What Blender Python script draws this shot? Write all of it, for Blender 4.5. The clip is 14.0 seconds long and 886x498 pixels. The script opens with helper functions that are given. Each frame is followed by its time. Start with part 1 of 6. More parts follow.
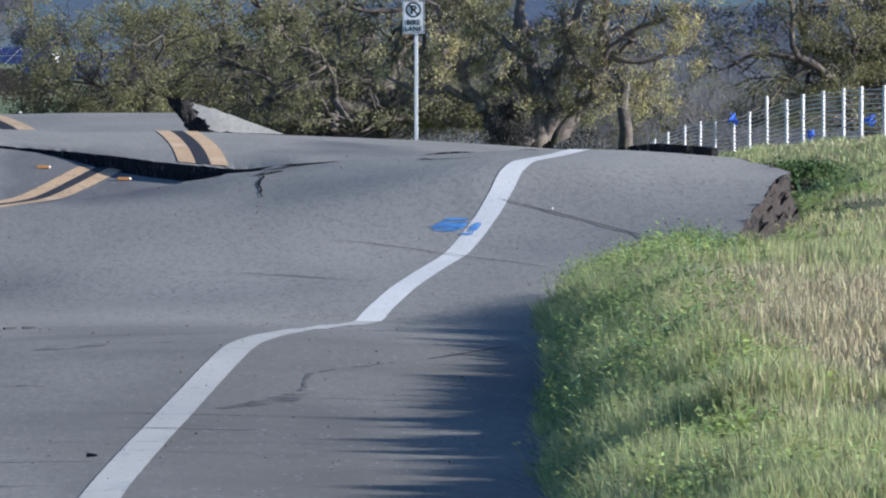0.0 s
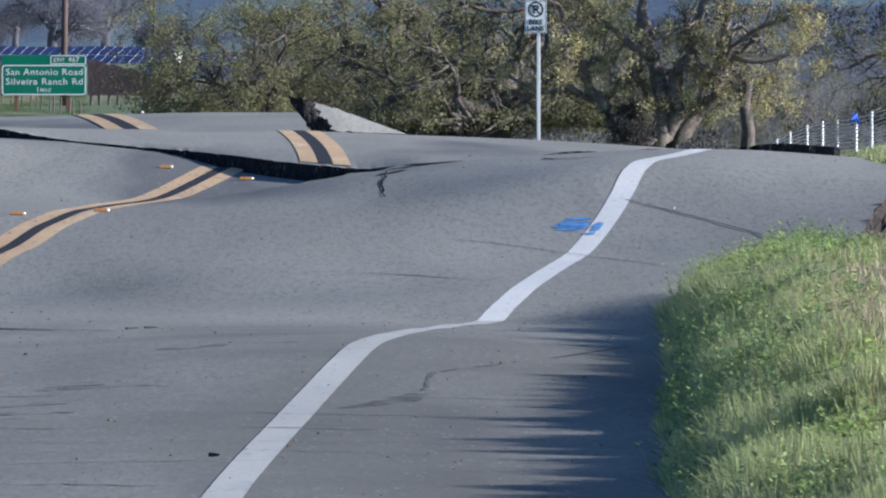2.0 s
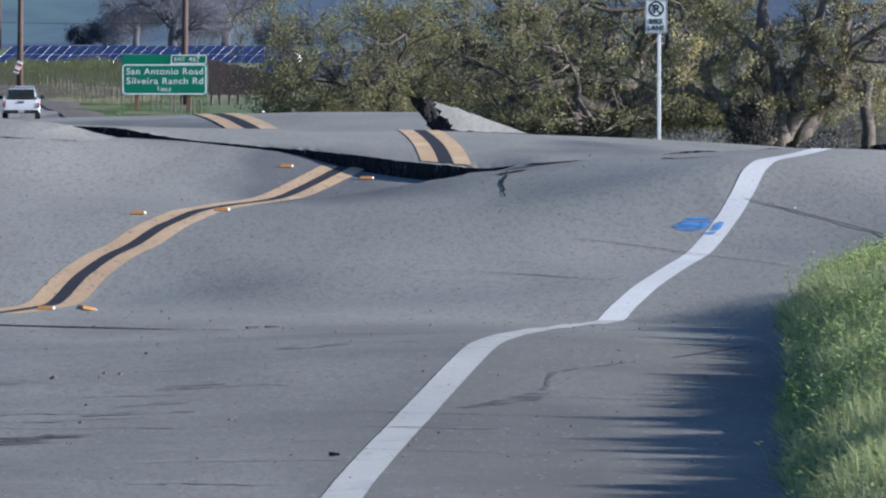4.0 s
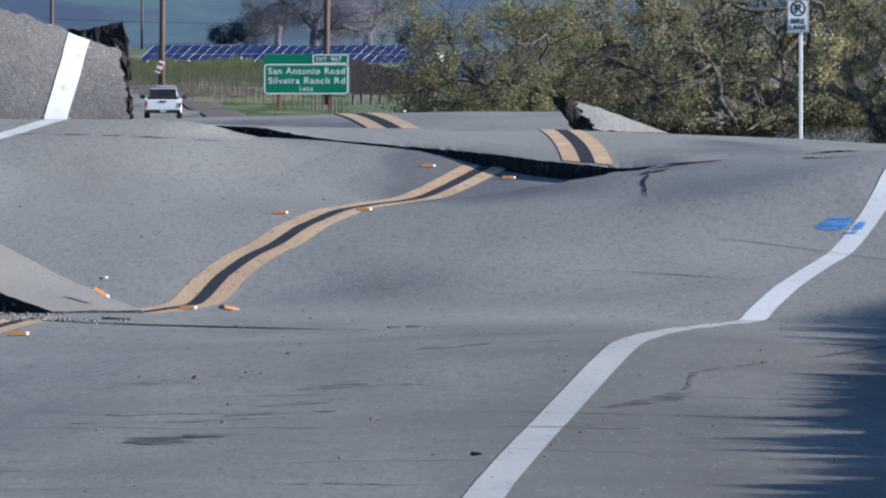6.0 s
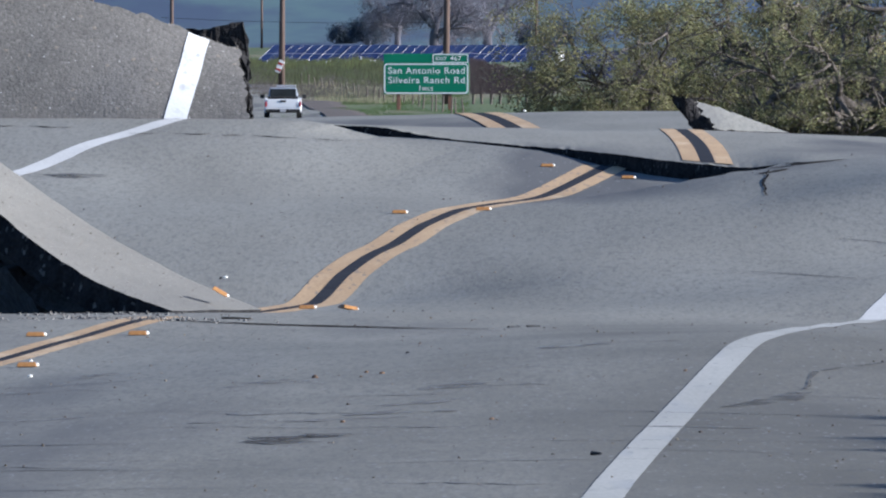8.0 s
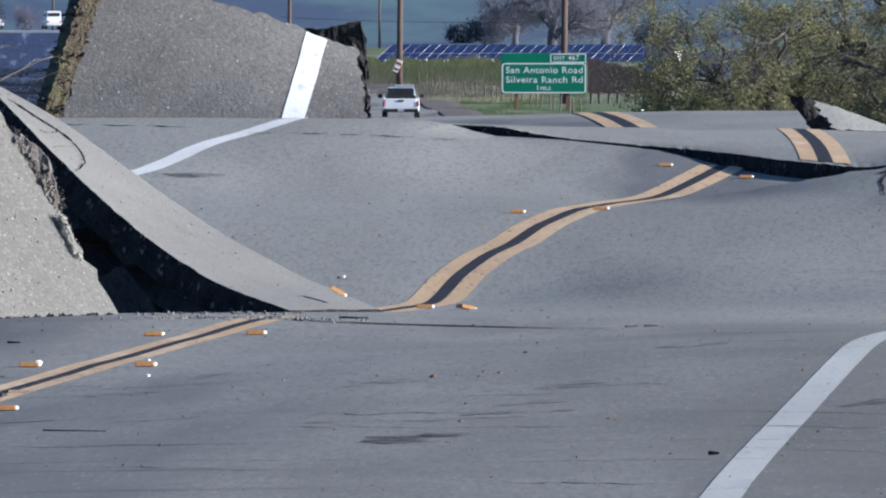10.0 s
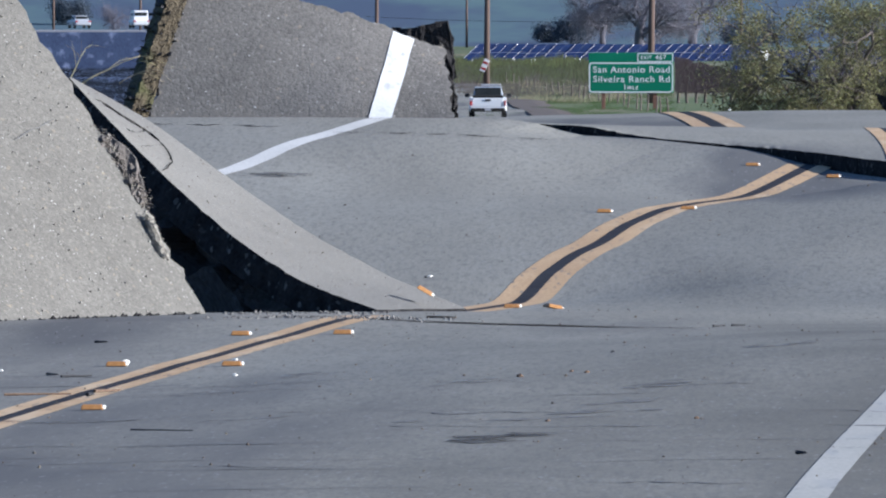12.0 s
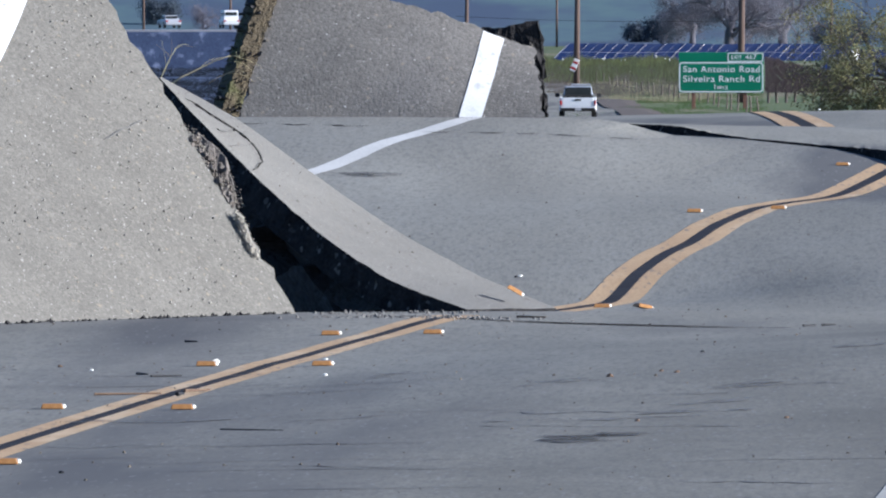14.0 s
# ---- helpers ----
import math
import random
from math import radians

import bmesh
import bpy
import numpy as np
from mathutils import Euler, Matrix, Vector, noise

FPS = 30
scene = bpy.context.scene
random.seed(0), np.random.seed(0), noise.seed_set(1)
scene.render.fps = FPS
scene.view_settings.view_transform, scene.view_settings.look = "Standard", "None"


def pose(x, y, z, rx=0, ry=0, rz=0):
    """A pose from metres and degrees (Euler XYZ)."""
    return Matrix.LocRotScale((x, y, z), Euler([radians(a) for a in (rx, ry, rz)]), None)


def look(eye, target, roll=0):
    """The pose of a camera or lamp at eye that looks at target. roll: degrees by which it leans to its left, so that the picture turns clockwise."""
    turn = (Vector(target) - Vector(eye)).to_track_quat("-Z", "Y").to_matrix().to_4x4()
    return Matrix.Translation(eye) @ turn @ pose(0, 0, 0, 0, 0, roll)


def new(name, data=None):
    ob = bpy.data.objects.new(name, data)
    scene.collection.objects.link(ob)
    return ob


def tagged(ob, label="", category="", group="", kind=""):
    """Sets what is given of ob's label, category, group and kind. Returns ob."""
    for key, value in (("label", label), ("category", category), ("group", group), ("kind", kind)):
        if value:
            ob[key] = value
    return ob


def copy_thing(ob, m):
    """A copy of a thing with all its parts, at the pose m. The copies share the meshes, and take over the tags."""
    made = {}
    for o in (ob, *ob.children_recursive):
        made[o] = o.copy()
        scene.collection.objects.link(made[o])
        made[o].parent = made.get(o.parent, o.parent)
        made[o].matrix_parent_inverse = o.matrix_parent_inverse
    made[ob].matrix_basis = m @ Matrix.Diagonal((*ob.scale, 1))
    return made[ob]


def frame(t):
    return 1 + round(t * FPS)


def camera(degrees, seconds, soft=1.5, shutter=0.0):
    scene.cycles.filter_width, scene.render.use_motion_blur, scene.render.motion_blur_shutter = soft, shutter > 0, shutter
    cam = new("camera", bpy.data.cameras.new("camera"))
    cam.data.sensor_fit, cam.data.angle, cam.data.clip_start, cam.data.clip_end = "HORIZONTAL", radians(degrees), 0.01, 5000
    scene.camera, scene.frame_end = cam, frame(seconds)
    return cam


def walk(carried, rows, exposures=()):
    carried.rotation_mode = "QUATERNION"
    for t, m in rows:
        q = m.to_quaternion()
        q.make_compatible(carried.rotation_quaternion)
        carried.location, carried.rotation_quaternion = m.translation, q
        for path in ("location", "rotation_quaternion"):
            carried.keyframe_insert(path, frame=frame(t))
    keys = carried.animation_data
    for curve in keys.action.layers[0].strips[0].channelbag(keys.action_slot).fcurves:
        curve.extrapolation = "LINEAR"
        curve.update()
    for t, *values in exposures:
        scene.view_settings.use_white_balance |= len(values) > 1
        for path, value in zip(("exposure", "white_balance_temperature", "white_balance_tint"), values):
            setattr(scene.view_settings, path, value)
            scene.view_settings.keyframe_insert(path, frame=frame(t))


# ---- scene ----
cam = camera(3.0, 14.0, soft=2.15)
EYE = 1.85
DOWN = -0.767
# seconds, turn to the left and tilt, both in hundredths of a degree
TURNS = [
    (0.0, -109.9, 0.3), (0.5, -99.3, 0.2), (1.0, -88.4, 0.2), (1.5, -77.9, 0.2), (2.0, -68.5, 0.2),
    (4.3, -19.0, 0.0), (4.5, -12.8, 0.0), (5.0, 0.0, 0.0), (5.5, 10.9, -0.1), (6.0, 20.3, -0.1),
    (6.5, 29.7, -0.1), (7.0, 39.2, -0.2), (7.5, 49.8, -0.2), (8.0, 60.9, -0.25), (8.5, 71.8, -0.25),
    (9.0, 82.7, -0.3), (11.5, 122.7, -0.55), (12.0, 130.3, -0.6), (12.5, 138.6, -0.6), (13.0, 146.9, -0.6),
    (13.5, 154.4, -0.65), (14.0, 160.8, -0.7),
]
walk(cam, [(t, pose(0, 0, EYE, 90 + DOWN + tilt / 100, 0, turn / 100)) for t, turn, tilt in TURNS], [(0.0, 1.06, 5350, 13), (14.0, 1.06, 5350, 13)])

# ---------------------------------------------------------------- light
SUN_TO = Vector((0.92, -0.13, 0.292)).normalized()
world = bpy.data.worlds.new("sky")
scene.world = world
world.use_nodes = True
wn = world.node_tree
sky = wn.nodes.new("ShaderNodeTexSky")
sky.sky_type = "NISHITA"
sky.sun_disc = False
sky.ozone_density = 4.5
sky.sun_elevation = math.asin(SUN_TO.z)
sky.sun_rotation = math.atan2(SUN_TO.x, SUN_TO.y)
wn.links.new(sky.outputs[0], wn.nodes["Background"].inputs[0])
wn.nodes["Background"].inputs[1].default_value = 0.070
sun_data = bpy.data.lights.new("sun", "SUN")
sun_data.energy, sun_data.angle, sun_data.color = 5.0, radians(0.53), (1.0, 0.89, 0.735)
sun = new("sun", sun_data)
sun.matrix_world = look(SUN_TO * 60, (0, 0, 0))

# ---------------------------------------------------------------- materials
def surface(name, dark, light, scale=3.0, grain=60.0, rough=0.85, bump=0.3, relief=0.01, fleck=None, fleck_scale=90.0, fleck_cut=0.75,
            island=0.0, metal=0.0, stain=None, stain_scale=0.4, stain_cut=0.6, stretch=(1, 1, 1), spec=0.35, through_light=0.0, streak=None, speck=None, holes=0.0):
    """A worn surface: two sizes of noise between two colours, with flecks, stains and fine relief."""
    m = bpy.data.materials.new(name)
    m.use_nodes = True
    t = m.node_tree
    n, l = t.nodes, t.links
    b = n["Principled BSDF"]
    co = n.new("ShaderNodeTexCoord")
    mp = n.new("ShaderNodeMapping")
    mp.inputs["Scale"].default_value = stretch
    l.new(co.outputs["Object"], mp.inputs[0])

    def tex(sc, detail=4.0, rough_noise=0.5):
        x = n.new("ShaderNodeTexNoise")
        x.inputs["Scale"].default_value, x.inputs["Detail"].default_value, x.inputs["Roughness"].default_value = sc, detail, rough_noise
        l.new(mp.outputs[0], x.inputs[0])
        return x

    def mix(fac, a, c):
        x = n.new("ShaderNodeMix")
        x.data_type = "RGBA"
        for sock, val in ((x.inputs[0], fac), (x.inputs[6], a), (x.inputs[7], c)):
            if isinstance(val, (tuple, float)):
                sock.default_value = (*val, 1) if isinstance(val, tuple) else val
            else:
                l.new(val, sock)
        return x.outputs[2]

    def maths(op, a, c):
        x = n.new("ShaderNodeMath")
        x.operation = op
        x.use_clamp = True
        for sock, val in ((x.inputs[0], a), (x.inputs[1], c)):
            if isinstance(val, float):
                sock.default_value = val
            else:
                l.new(val, sock)
        return x.outputs[0]

    def ramp(src, lo, hi):
        x = n.new("ShaderNodeMapRange")
        x.inputs[1].default_value, x.inputs[2].default_value = lo, hi
        l.new(src, x.inputs[0])
        return x.outputs[0]

    large, small = tex(scale), tex(grain, 6.0)
    fac = maths("ADD", maths("MULTIPLY", ramp(large.outputs[0], 0.3, 0.7), 0.55), maths("MULTIPLY", ramp(small.outputs[0], 0.3, 0.7), 0.45))
    col = mix(fac, dark, light)
    if stain:
        col = mix(ramp(tex(stain_scale, 5.0).outputs[0], stain_cut, stain_cut + 0.12), col, stain)
    if streak:
        ms = n.new("ShaderNodeMapping")
        ms.inputs["Scale"].default_value = (0.55, 0.32, 1.0)
        l.new(co.outputs["Object"], ms.inputs[0])
        sn = n.new("ShaderNodeTexNoise")
        sn.inputs["Scale"].default_value, sn.inputs["Detail"].default_value = 1.6, 6.0
        l.new(ms.outputs[0], sn.inputs[0])
        # the older paving lies on this side of the long seam and is the more scarred
        xyz = n.new("ShaderNodeSeparateXYZ")
        l.new(co.outputs["Object"], xyz.inputs[0])
        where = maths("MULTIPLY", ramp(tex(0.12, 2.0).outputs[0], 0.34, 0.52), ramp(xyz.outputs[1], 86.0, 78.0))
        col = mix(maths("MULTIPLY", maths("MULTIPLY", ramp(sn.outputs[0], 0.46, 0.68), where), 0.36), col, streak)
        # the lane beside the edge line is darker on the near side
        lane_tone = maths("MULTIPLY", ramp(xyz.outputs[0], -2.1, 0.2), ramp(xyz.outputs[1], 86.0, 70.0))
        lane_tone = maths("MULTIPLY", lane_tone, ramp(tex(0.5, 6.0).outputs[0], 0.2, 0.75))
        col = mix(maths("MULTIPLY", lane_tone, 0.95), col, tuple(c * 0.50 for c in dark))
    if speck:
        col = mix(maths("MULTIPLY", ramp(tex(fleck_scale * 0.4, 9.0, 0.72).outputs[0], 0.47, 0.70), 0.75), col, speck)
    if fleck:
        v = n.new("ShaderNodeTexVoronoi")
        v.inputs["Scale"].default_value = fleck_scale
        l.new(mp.outputs[0], v.inputs[0])
        sep = n.new("ShaderNodeSeparateColor")
        l.new(v.outputs["Color"], sep.inputs[0])
        col = mix(ramp(sep.outputs[0], fleck_cut, fleck_cut + 0.08), col, fleck)
    if island:
        g = n.new("ShaderNodeNewGeometry")
        hsv = n.new("ShaderNodeHueSaturation")
        l.new(col, hsv.inputs["Color"])
        l.new(maths("ADD", maths("MULTIPLY", g.outputs["Random Per Island"], 0.06), 0.47), hsv.inputs["Hue"])
        val = n.new("ShaderNodeMapRange")
        val.inputs[3].default_value, val.inputs[4].default_value = 1 - island, 1 + island
        l.new(g.outputs["Random Per Island"], val.inputs[0])
        l.new(val.outputs[0], hsv.inputs["Value"])
        col = hsv.outputs[0]
    l.new(col, b.inputs["Base Color"])
    b.inputs["Roughness"].default_value, b.inputs["Metallic"].default_value = rough, metal
    b.inputs["Specular IOR Level"].default_value = spec
    if bump:
        bp = n.new("ShaderNodeBump")
        bp.inputs["Strength"].default_value, bp.inputs["Distance"].default_value = bump, relief
        l.new(small.outputs[0], bp.inputs["Height"])
        l.new(bp.outputs[0], b.inputs["Normal"])
    if holes:
        hs = n.new("ShaderNodeMixShader")
        l.new(ramp(tex(5.0, 6.0).outputs[0], holes - 0.12, holes + 0.12), hs.inputs[0])
        l.new(n.new("ShaderNodeBsdfTransparent").outputs[0], hs.inputs[1])
        l.new(b.outputs[0], hs.inputs[2])
        l.new(hs.outputs[0], n["Material Output"].inputs[0])
    if through_light:
        tr = n.new("ShaderNodeBsdfTranslucent")
        l.new(col, tr.inputs[0])
        ms = n.new("ShaderNodeMixShader")
        ms.inputs[0].default_value = through_light
        l.new(b.outputs[0], ms.inputs[1])
        l.new(tr.outputs[0], ms.inputs[2])
        l.new(ms.outputs[0], n["Material Output"].inputs[0])
    return m


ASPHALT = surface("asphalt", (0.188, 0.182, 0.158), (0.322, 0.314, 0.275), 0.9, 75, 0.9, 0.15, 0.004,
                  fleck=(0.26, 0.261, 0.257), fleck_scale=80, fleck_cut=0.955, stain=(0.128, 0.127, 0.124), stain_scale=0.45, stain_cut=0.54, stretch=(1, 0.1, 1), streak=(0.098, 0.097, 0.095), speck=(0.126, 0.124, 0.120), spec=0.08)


def aggregate(name, dark, light, size, odd, odd_cut=0.990):
    """Weathered asphalt whose binder has worn off: stones of many greys stand proud, a few of them pale or rusty."""
    m = bpy.data.materials.new(name)
    m.use_nodes = True
    t = m.node_tree
    n, l = t.nodes, t.links
    b = n["Principled BSDF"]
    co = n.new("ShaderNodeTexCoord")

    def maprange(src, a, c, d=0.0, e=1.0):
        x = n.new("ShaderNodeMapRange")
        for k, v in zip((1, 2, 3, 4), (a, c, d, e)):
            x.inputs[k].default_value = v
        l.new(src, x.inputs[0])
        return x.outputs[0]

    def blend(fac, a, c):
        x = n.new("ShaderNodeMix")
        x.data_type = "RGBA"
        l.new(fac, x.inputs[0])
        for sock, val in ((x.inputs[6], a), (x.inputs[7], c)):
            if isinstance(val, tuple):
                sock.default_value = (*val, 1)
            else:
                l.new(val, sock)
        return x.outputs[2]

    def rough_noise(scale, detail, rough):
        x = n.new("ShaderNodeTexNoise")
        for k, v in (("Scale", scale), ("Detail", detail), ("Roughness", rough)):
            x.inputs[k].default_value = v
        l.new(co.outputs["Object"], x.inputs[0])
        return x.outputs[0]
    # the stones' outlines are bent a little so that no cell looks cut
    warp = n.new("ShaderNodeTexNoise")
    warp.inputs["Scale"].default_value = 0.7 / size
    l.new(co.outputs["Object"], warp.inputs[0])
    shift = n.new("ShaderNodeVectorMath")
    shift.operation = "MULTIPLY_ADD"
    shift.inputs[1].default_value = (size * 0.9,) * 3
    l.new(warp.outputs["Color"], shift.inputs[0])
    l.new(co.outputs["Object"], shift.inputs[2])
    cells, greys = [], []
    for k in (1.0, 2.3):
        v = n.new("ShaderNodeTexVoronoi")
        v.inputs["Scale"].default_value = k / size
        l.new(shift.outputs[0], v.inputs[0])
        sep = n.new("ShaderNodeSeparateColor")
        l.new(v.outputs["Color"], sep.inputs[0])
        cells.append(v)
        greys.append(sep)
    col = blend(maprange(rough_noise(1.1, 7.0, 0.65), 0.32, 0.68), dark, light)
    lo, hi = tuple(c * 0.72 for c in dark), tuple(min(1, c * 1.22) for c in light)
    col = blend(maprange(greys[0].outputs[0], 0.62, 0.95, 0, 0.5), col, lo)
    col = blend(maprange(greys[0].outputs[1], 0.70, 1.0, 0, 0.7), col, hi)
    col = blend(maprange(greys[1].outputs[0], 0.60, 1.0, 0, 0.5), col, lo)
    col = blend(maprange(greys[0].outputs[2], odd_cut, odd_cut + 0.004), col, odd)
    col = blend(maprange(greys[1].outputs[2], 0.9965, 0.998), col, (0.52, 0.51, 0.48))
    l.new(col, b.inputs["Base Color"])
    b.inputs["Roughness"].default_value = 0.95
    b.inputs["Specular IOR Level"].default_value = 0.15
    add = n.new("ShaderNodeMath")
    add.operation = "ADD"
    l.new(maprange(cells[0].outputs["Distance"], 0.0, 0.8, 1.0, 0.0), add.inputs[0])
    l.new(rough_noise(0.5 / size, 6.0, 0.7), add.inputs[1])
    bp = n.new("ShaderNodeBump")
    bp.inputs["Strength"].default_value, bp.inputs["Distance"].default_value = 0.26, size * 0.4
    l.new(add.outputs[0], bp.inputs["Height"])
    l.new(bp.outputs[0], b.inputs["Normal"])
    return m


OLD_ASPHALT = aggregate("weathered_asphalt", (0.141, 0.134, 0.117), (0.190, 0.181, 0.158), 0.014, (0.24, 0.21, 0.16))
COARSE_ASPHALT = aggregate("coarse_shoulder_asphalt", (0.142, 0.134, 0.122), (0.190, 0.180, 0.165), 0.020, (0.24, 0.21, 0.17))
LIP_ASPHALT = aggregate("lip_asphalt", (0.158, 0.152, 0.137), (0.206, 0.199, 0.179), 0.010, (0.20, 0.17, 0.13), 0.985)
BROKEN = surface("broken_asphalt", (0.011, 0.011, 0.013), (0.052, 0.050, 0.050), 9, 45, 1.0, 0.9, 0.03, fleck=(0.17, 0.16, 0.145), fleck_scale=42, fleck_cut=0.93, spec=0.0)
SOIL = surface("soil", (0.030, 0.025, 0.017), (0.125, 0.100, 0.062), 14, 60, 0.97, 0.9, 0.03, stain=(0.075, 0.078, 0.03), stain_scale=3, stain_cut=0.55)
# Soil toned dark for the shade in the hollow.
SHADED_SOIL = surface("shaded_soil", (0.032, 0.031, 0.034), (0.085, 0.080, 0.080), 5, 30, 0.97, 0.9, 0.03)
GRAVEL = surface("gravel", (0.07, 0.067, 0.062), (0.22, 0.21, 0.195), 20, 120, 0.95, 0.4, 0.004, island=0.4)
WORN_LINE = surface("worn_white_road_paint", (0.345, 0.337, 0.300), (0.485, 0.474, 0.424), 2.5, 60, 0.8, 0.3, 0.003, stain=(0.36, 0.36, 0.345), stain_scale=4, stain_cut=0.56, fleck=(0.28, 0.28, 0.27), fleck_scale=40, fleck_cut=0.95, stretch=(1, 0.12, 1))
# Paler line colour, for the hump and the outer edge.
PALE_LINE = surface("pale_white_road_paint", (0.50, 0.49, 0.455), (0.68, 0.665, 0.62), 2.5, 60, 0.8, 0.3, 0.003, fleck=(0.40, 0.39, 0.37), fleck_scale=40, fleck_cut=0.96, stretch=(1, 0.12, 1))
WHITE_LINE = surface("white_road_paint", (0.60, 0.60, 0.58), (0.82, 0.82, 0.81), 2.5, 60, 0.8, 0.3, 0.003, stain=(0.45, 0.45, 0.44), stain_scale=6, stain_cut=0.6, fleck=(0.34, 0.34, 0.33), fleck_scale=38, fleck_cut=0.95)
YELLOW_LINE = surface("yellow_road_paint", (0.38, 0.245, 0.125), (0.56, 0.39, 0.215), 3.0, 60, 0.8, 0.3, 0.003, stain=(0.55, 0.41, 0.25), stain_scale=4, stain_cut=0.57, fleck=(0.22, 0.18, 0.14), fleck_scale=45, fleck_cut=0.92, stretch=(1, 0.15, 1))
BLACK_LINE = surface("black_road_paint", (0.024, 0.024, 0.028), (0.045, 0.045, 0.05), 4, 60, 0.8, 0.3, 0.003, spec=0.05)
ROAD_BLACK = surface("road_black", (0.035, 0.035, 0.037), (0.07, 0.07, 0.072), 4, 40, 0.7, 0.2, 0.003, spec=0.05)
STAIN = surface("damp_stain", (0.115, 0.113, 0.110), (0.150, 0.148, 0.145), 3, 40, 0.85, 0.2, 0.003, holes=0.53, spec=0.05)
BLUE_PAINT = surface("blue_marking_paint", (0.05, 0.19, 0.46), (0.12, 0.30, 0.60), 14, 60, 0.8, 0.2, 0.003, holes=0.49)
MARKER = surface("yellow_marker_plastic", (0.30, 0.145, 0.045), (0.42, 0.215, 0.075), 20, 90, 0.5, 0.2, 0.002)
MARKER_WHITE = surface("marker_white", (0.75, 0.72, 0.62), (0.9, 0.88, 0.8), 20, 90, 0.25, 0.1, 0.001)
GRASS = surface("grass", (0.21, 0.265, 0.108), (0.65, 0.65, 0.30), 2.6, 14, 0.75, 0, 0, island=0.32,
                stain=(0.45, 0.43, 0.26), stain_scale=1.4, stain_cut=0.57, through_light=0.6)
DRY_GRASS = surface("dry_grass", (0.37, 0.32, 0.19), (0.57, 0.495, 0.31), 1.1, 9, 0.8, 0, 0, island=0.35, through_light=0.3)
VERGE = surface("verge_earth", (0.075, 0.085, 0.035), (0.16, 0.16, 0.075), 2, 25, 0.97, 0.8, 0.03)
FIELD = surface("field", (0.055, 0.085, 0.025), (0.13, 0.16, 0.06), 0.2, 3.0, 0.97, 0.3, 0.1, stain=(0.17, 0.15, 0.085), stain_scale=0.13, stain_cut=0.52, stretch=(1, 0.08, 1))
# Low ground and embankment: blue shade is put into the colour.
BLUE_GROUND = surface("blue_ground", (0.016, 0.026, 0.062), (0.050, 0.072, 0.130), 0.5, 4.0, 0.8, 0.3, 0.1, stain=(0.17, 0.20, 0.29), stain_scale=0.6, stain_cut=0.56, stretch=(1, 0.1, 1))
# Hill colour carries distance haze; its blue stain paints shadow patches.
HILL = surface("hazy_hill_pasture", (0.050, 0.092, 0.125), (0.078, 0.138, 0.140), 0.03, 0.3, 0.97, 0, 0, stain=(0.036, 0.060, 0.108), stain_scale=0.035, stain_cut=0.45, stretch=(1, 0.12, 1))
BARK = surface("oak_bark", (0.040, 0.034, 0.031), (0.195, 0.165, 0.142), 8, 40, 0.95, 0.9, 0.03, stain=(0.17, 0.16, 0.09), stain_scale=3, stain_cut=0.58)
OLD_LEAF = surface("old_oak_leaf", (0.235, 0.215, 0.105), (0.52, 0.455, 0.225), 1.2, 5, 0.8, 0, 0, island=0.30, through_light=0.4)
OLD_BARK = surface("gnarled_bark", (0.065, 0.054, 0.048), (0.30, 0.25, 0.215), 8, 40, 0.95, 0.9, 0.03, stain=(0.22, 0.205, 0.12), stain_scale=4, stain_cut=0.6)
LEAF = surface("oak_leaf", (0.120, 0.122, 0.058), (0.280, 0.263, 0.122), 1.2, 5, 0.8, 0, 0, island=0.30, through_light=0.35)
# Twigs are paled towards blue for the haze of distance.
BARE_TWIG = surface("hazy_twigs", (0.175, 0.172, 0.205), (0.26, 0.252, 0.29), 0.5, 4, 0.95, 0, 0, island=0.2, through_light=0.5)
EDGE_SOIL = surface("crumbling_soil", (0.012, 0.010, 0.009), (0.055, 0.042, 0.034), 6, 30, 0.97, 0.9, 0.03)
# Crumbled edge is paled in colour because its side faces the sun.
SUNLIT_RIM = surface("sunlit_crumbled_edge", (0.24, 0.22, 0.18), (0.42, 0.39, 0.33), 14, 70, 0.95, 0.7, 0.01)
RUBBLE = surface("slab_rubble", (0.06, 0.052, 0.045), (0.22, 0.195, 0.17), 12, 60, 0.95, 0.6, 0.01)
RUBBLE_BITS = surface("rubble_bits", (0.085, 0.072, 0.058), (0.25, 0.22, 0.185), 12, 60, 0.95, 0.4, 0.005, island=0.45)
GRIT = surface("dark_grit", (0.045, 0.036, 0.028), (0.13, 0.105, 0.085), 12, 60, 0.95, 0, 0, island=0.5)
# Haze over the far trees is mixed into this blue-grey.
FAR_LEAF = surface("hazy_foliage", (0.070, 0.090, 0.120), (0.115, 0.145, 0.175), 0.15, 2, 0.9, 0, 0, island=0.3, through_light=0.4)
POLE_WOOD = surface("pole_wood", (0.068, 0.047, 0.040), (0.145, 0.102, 0.082), 1.5, 14, 0.9, 0.4, 0.01, stretch=(4, 4, 0.4))
GREY_WOOD = surface("weathered_wood", (0.085, 0.07, 0.058), (0.17, 0.145, 0.12), 2, 20, 0.92, 0.5, 0.01, stretch=(3, 3, 0.5))
RUSTY = surface("sign_post_steel", (0.14, 0.07, 0.05), (0.24, 0.13, 0.09), 2, 14, 0.85, 0.2, 0.01)
GALV = surface("galvanised_steel", (0.66, 0.66, 0.66), (0.82, 0.82, 0.82), 6, 40, 0.45, 0.1, 0.002)
SIGN_GREEN = surface("sign_green", (0.005, 0.16, 0.085), (0.012, 0.20, 0.11), 0.6, 12, 0.5, 0, 0)
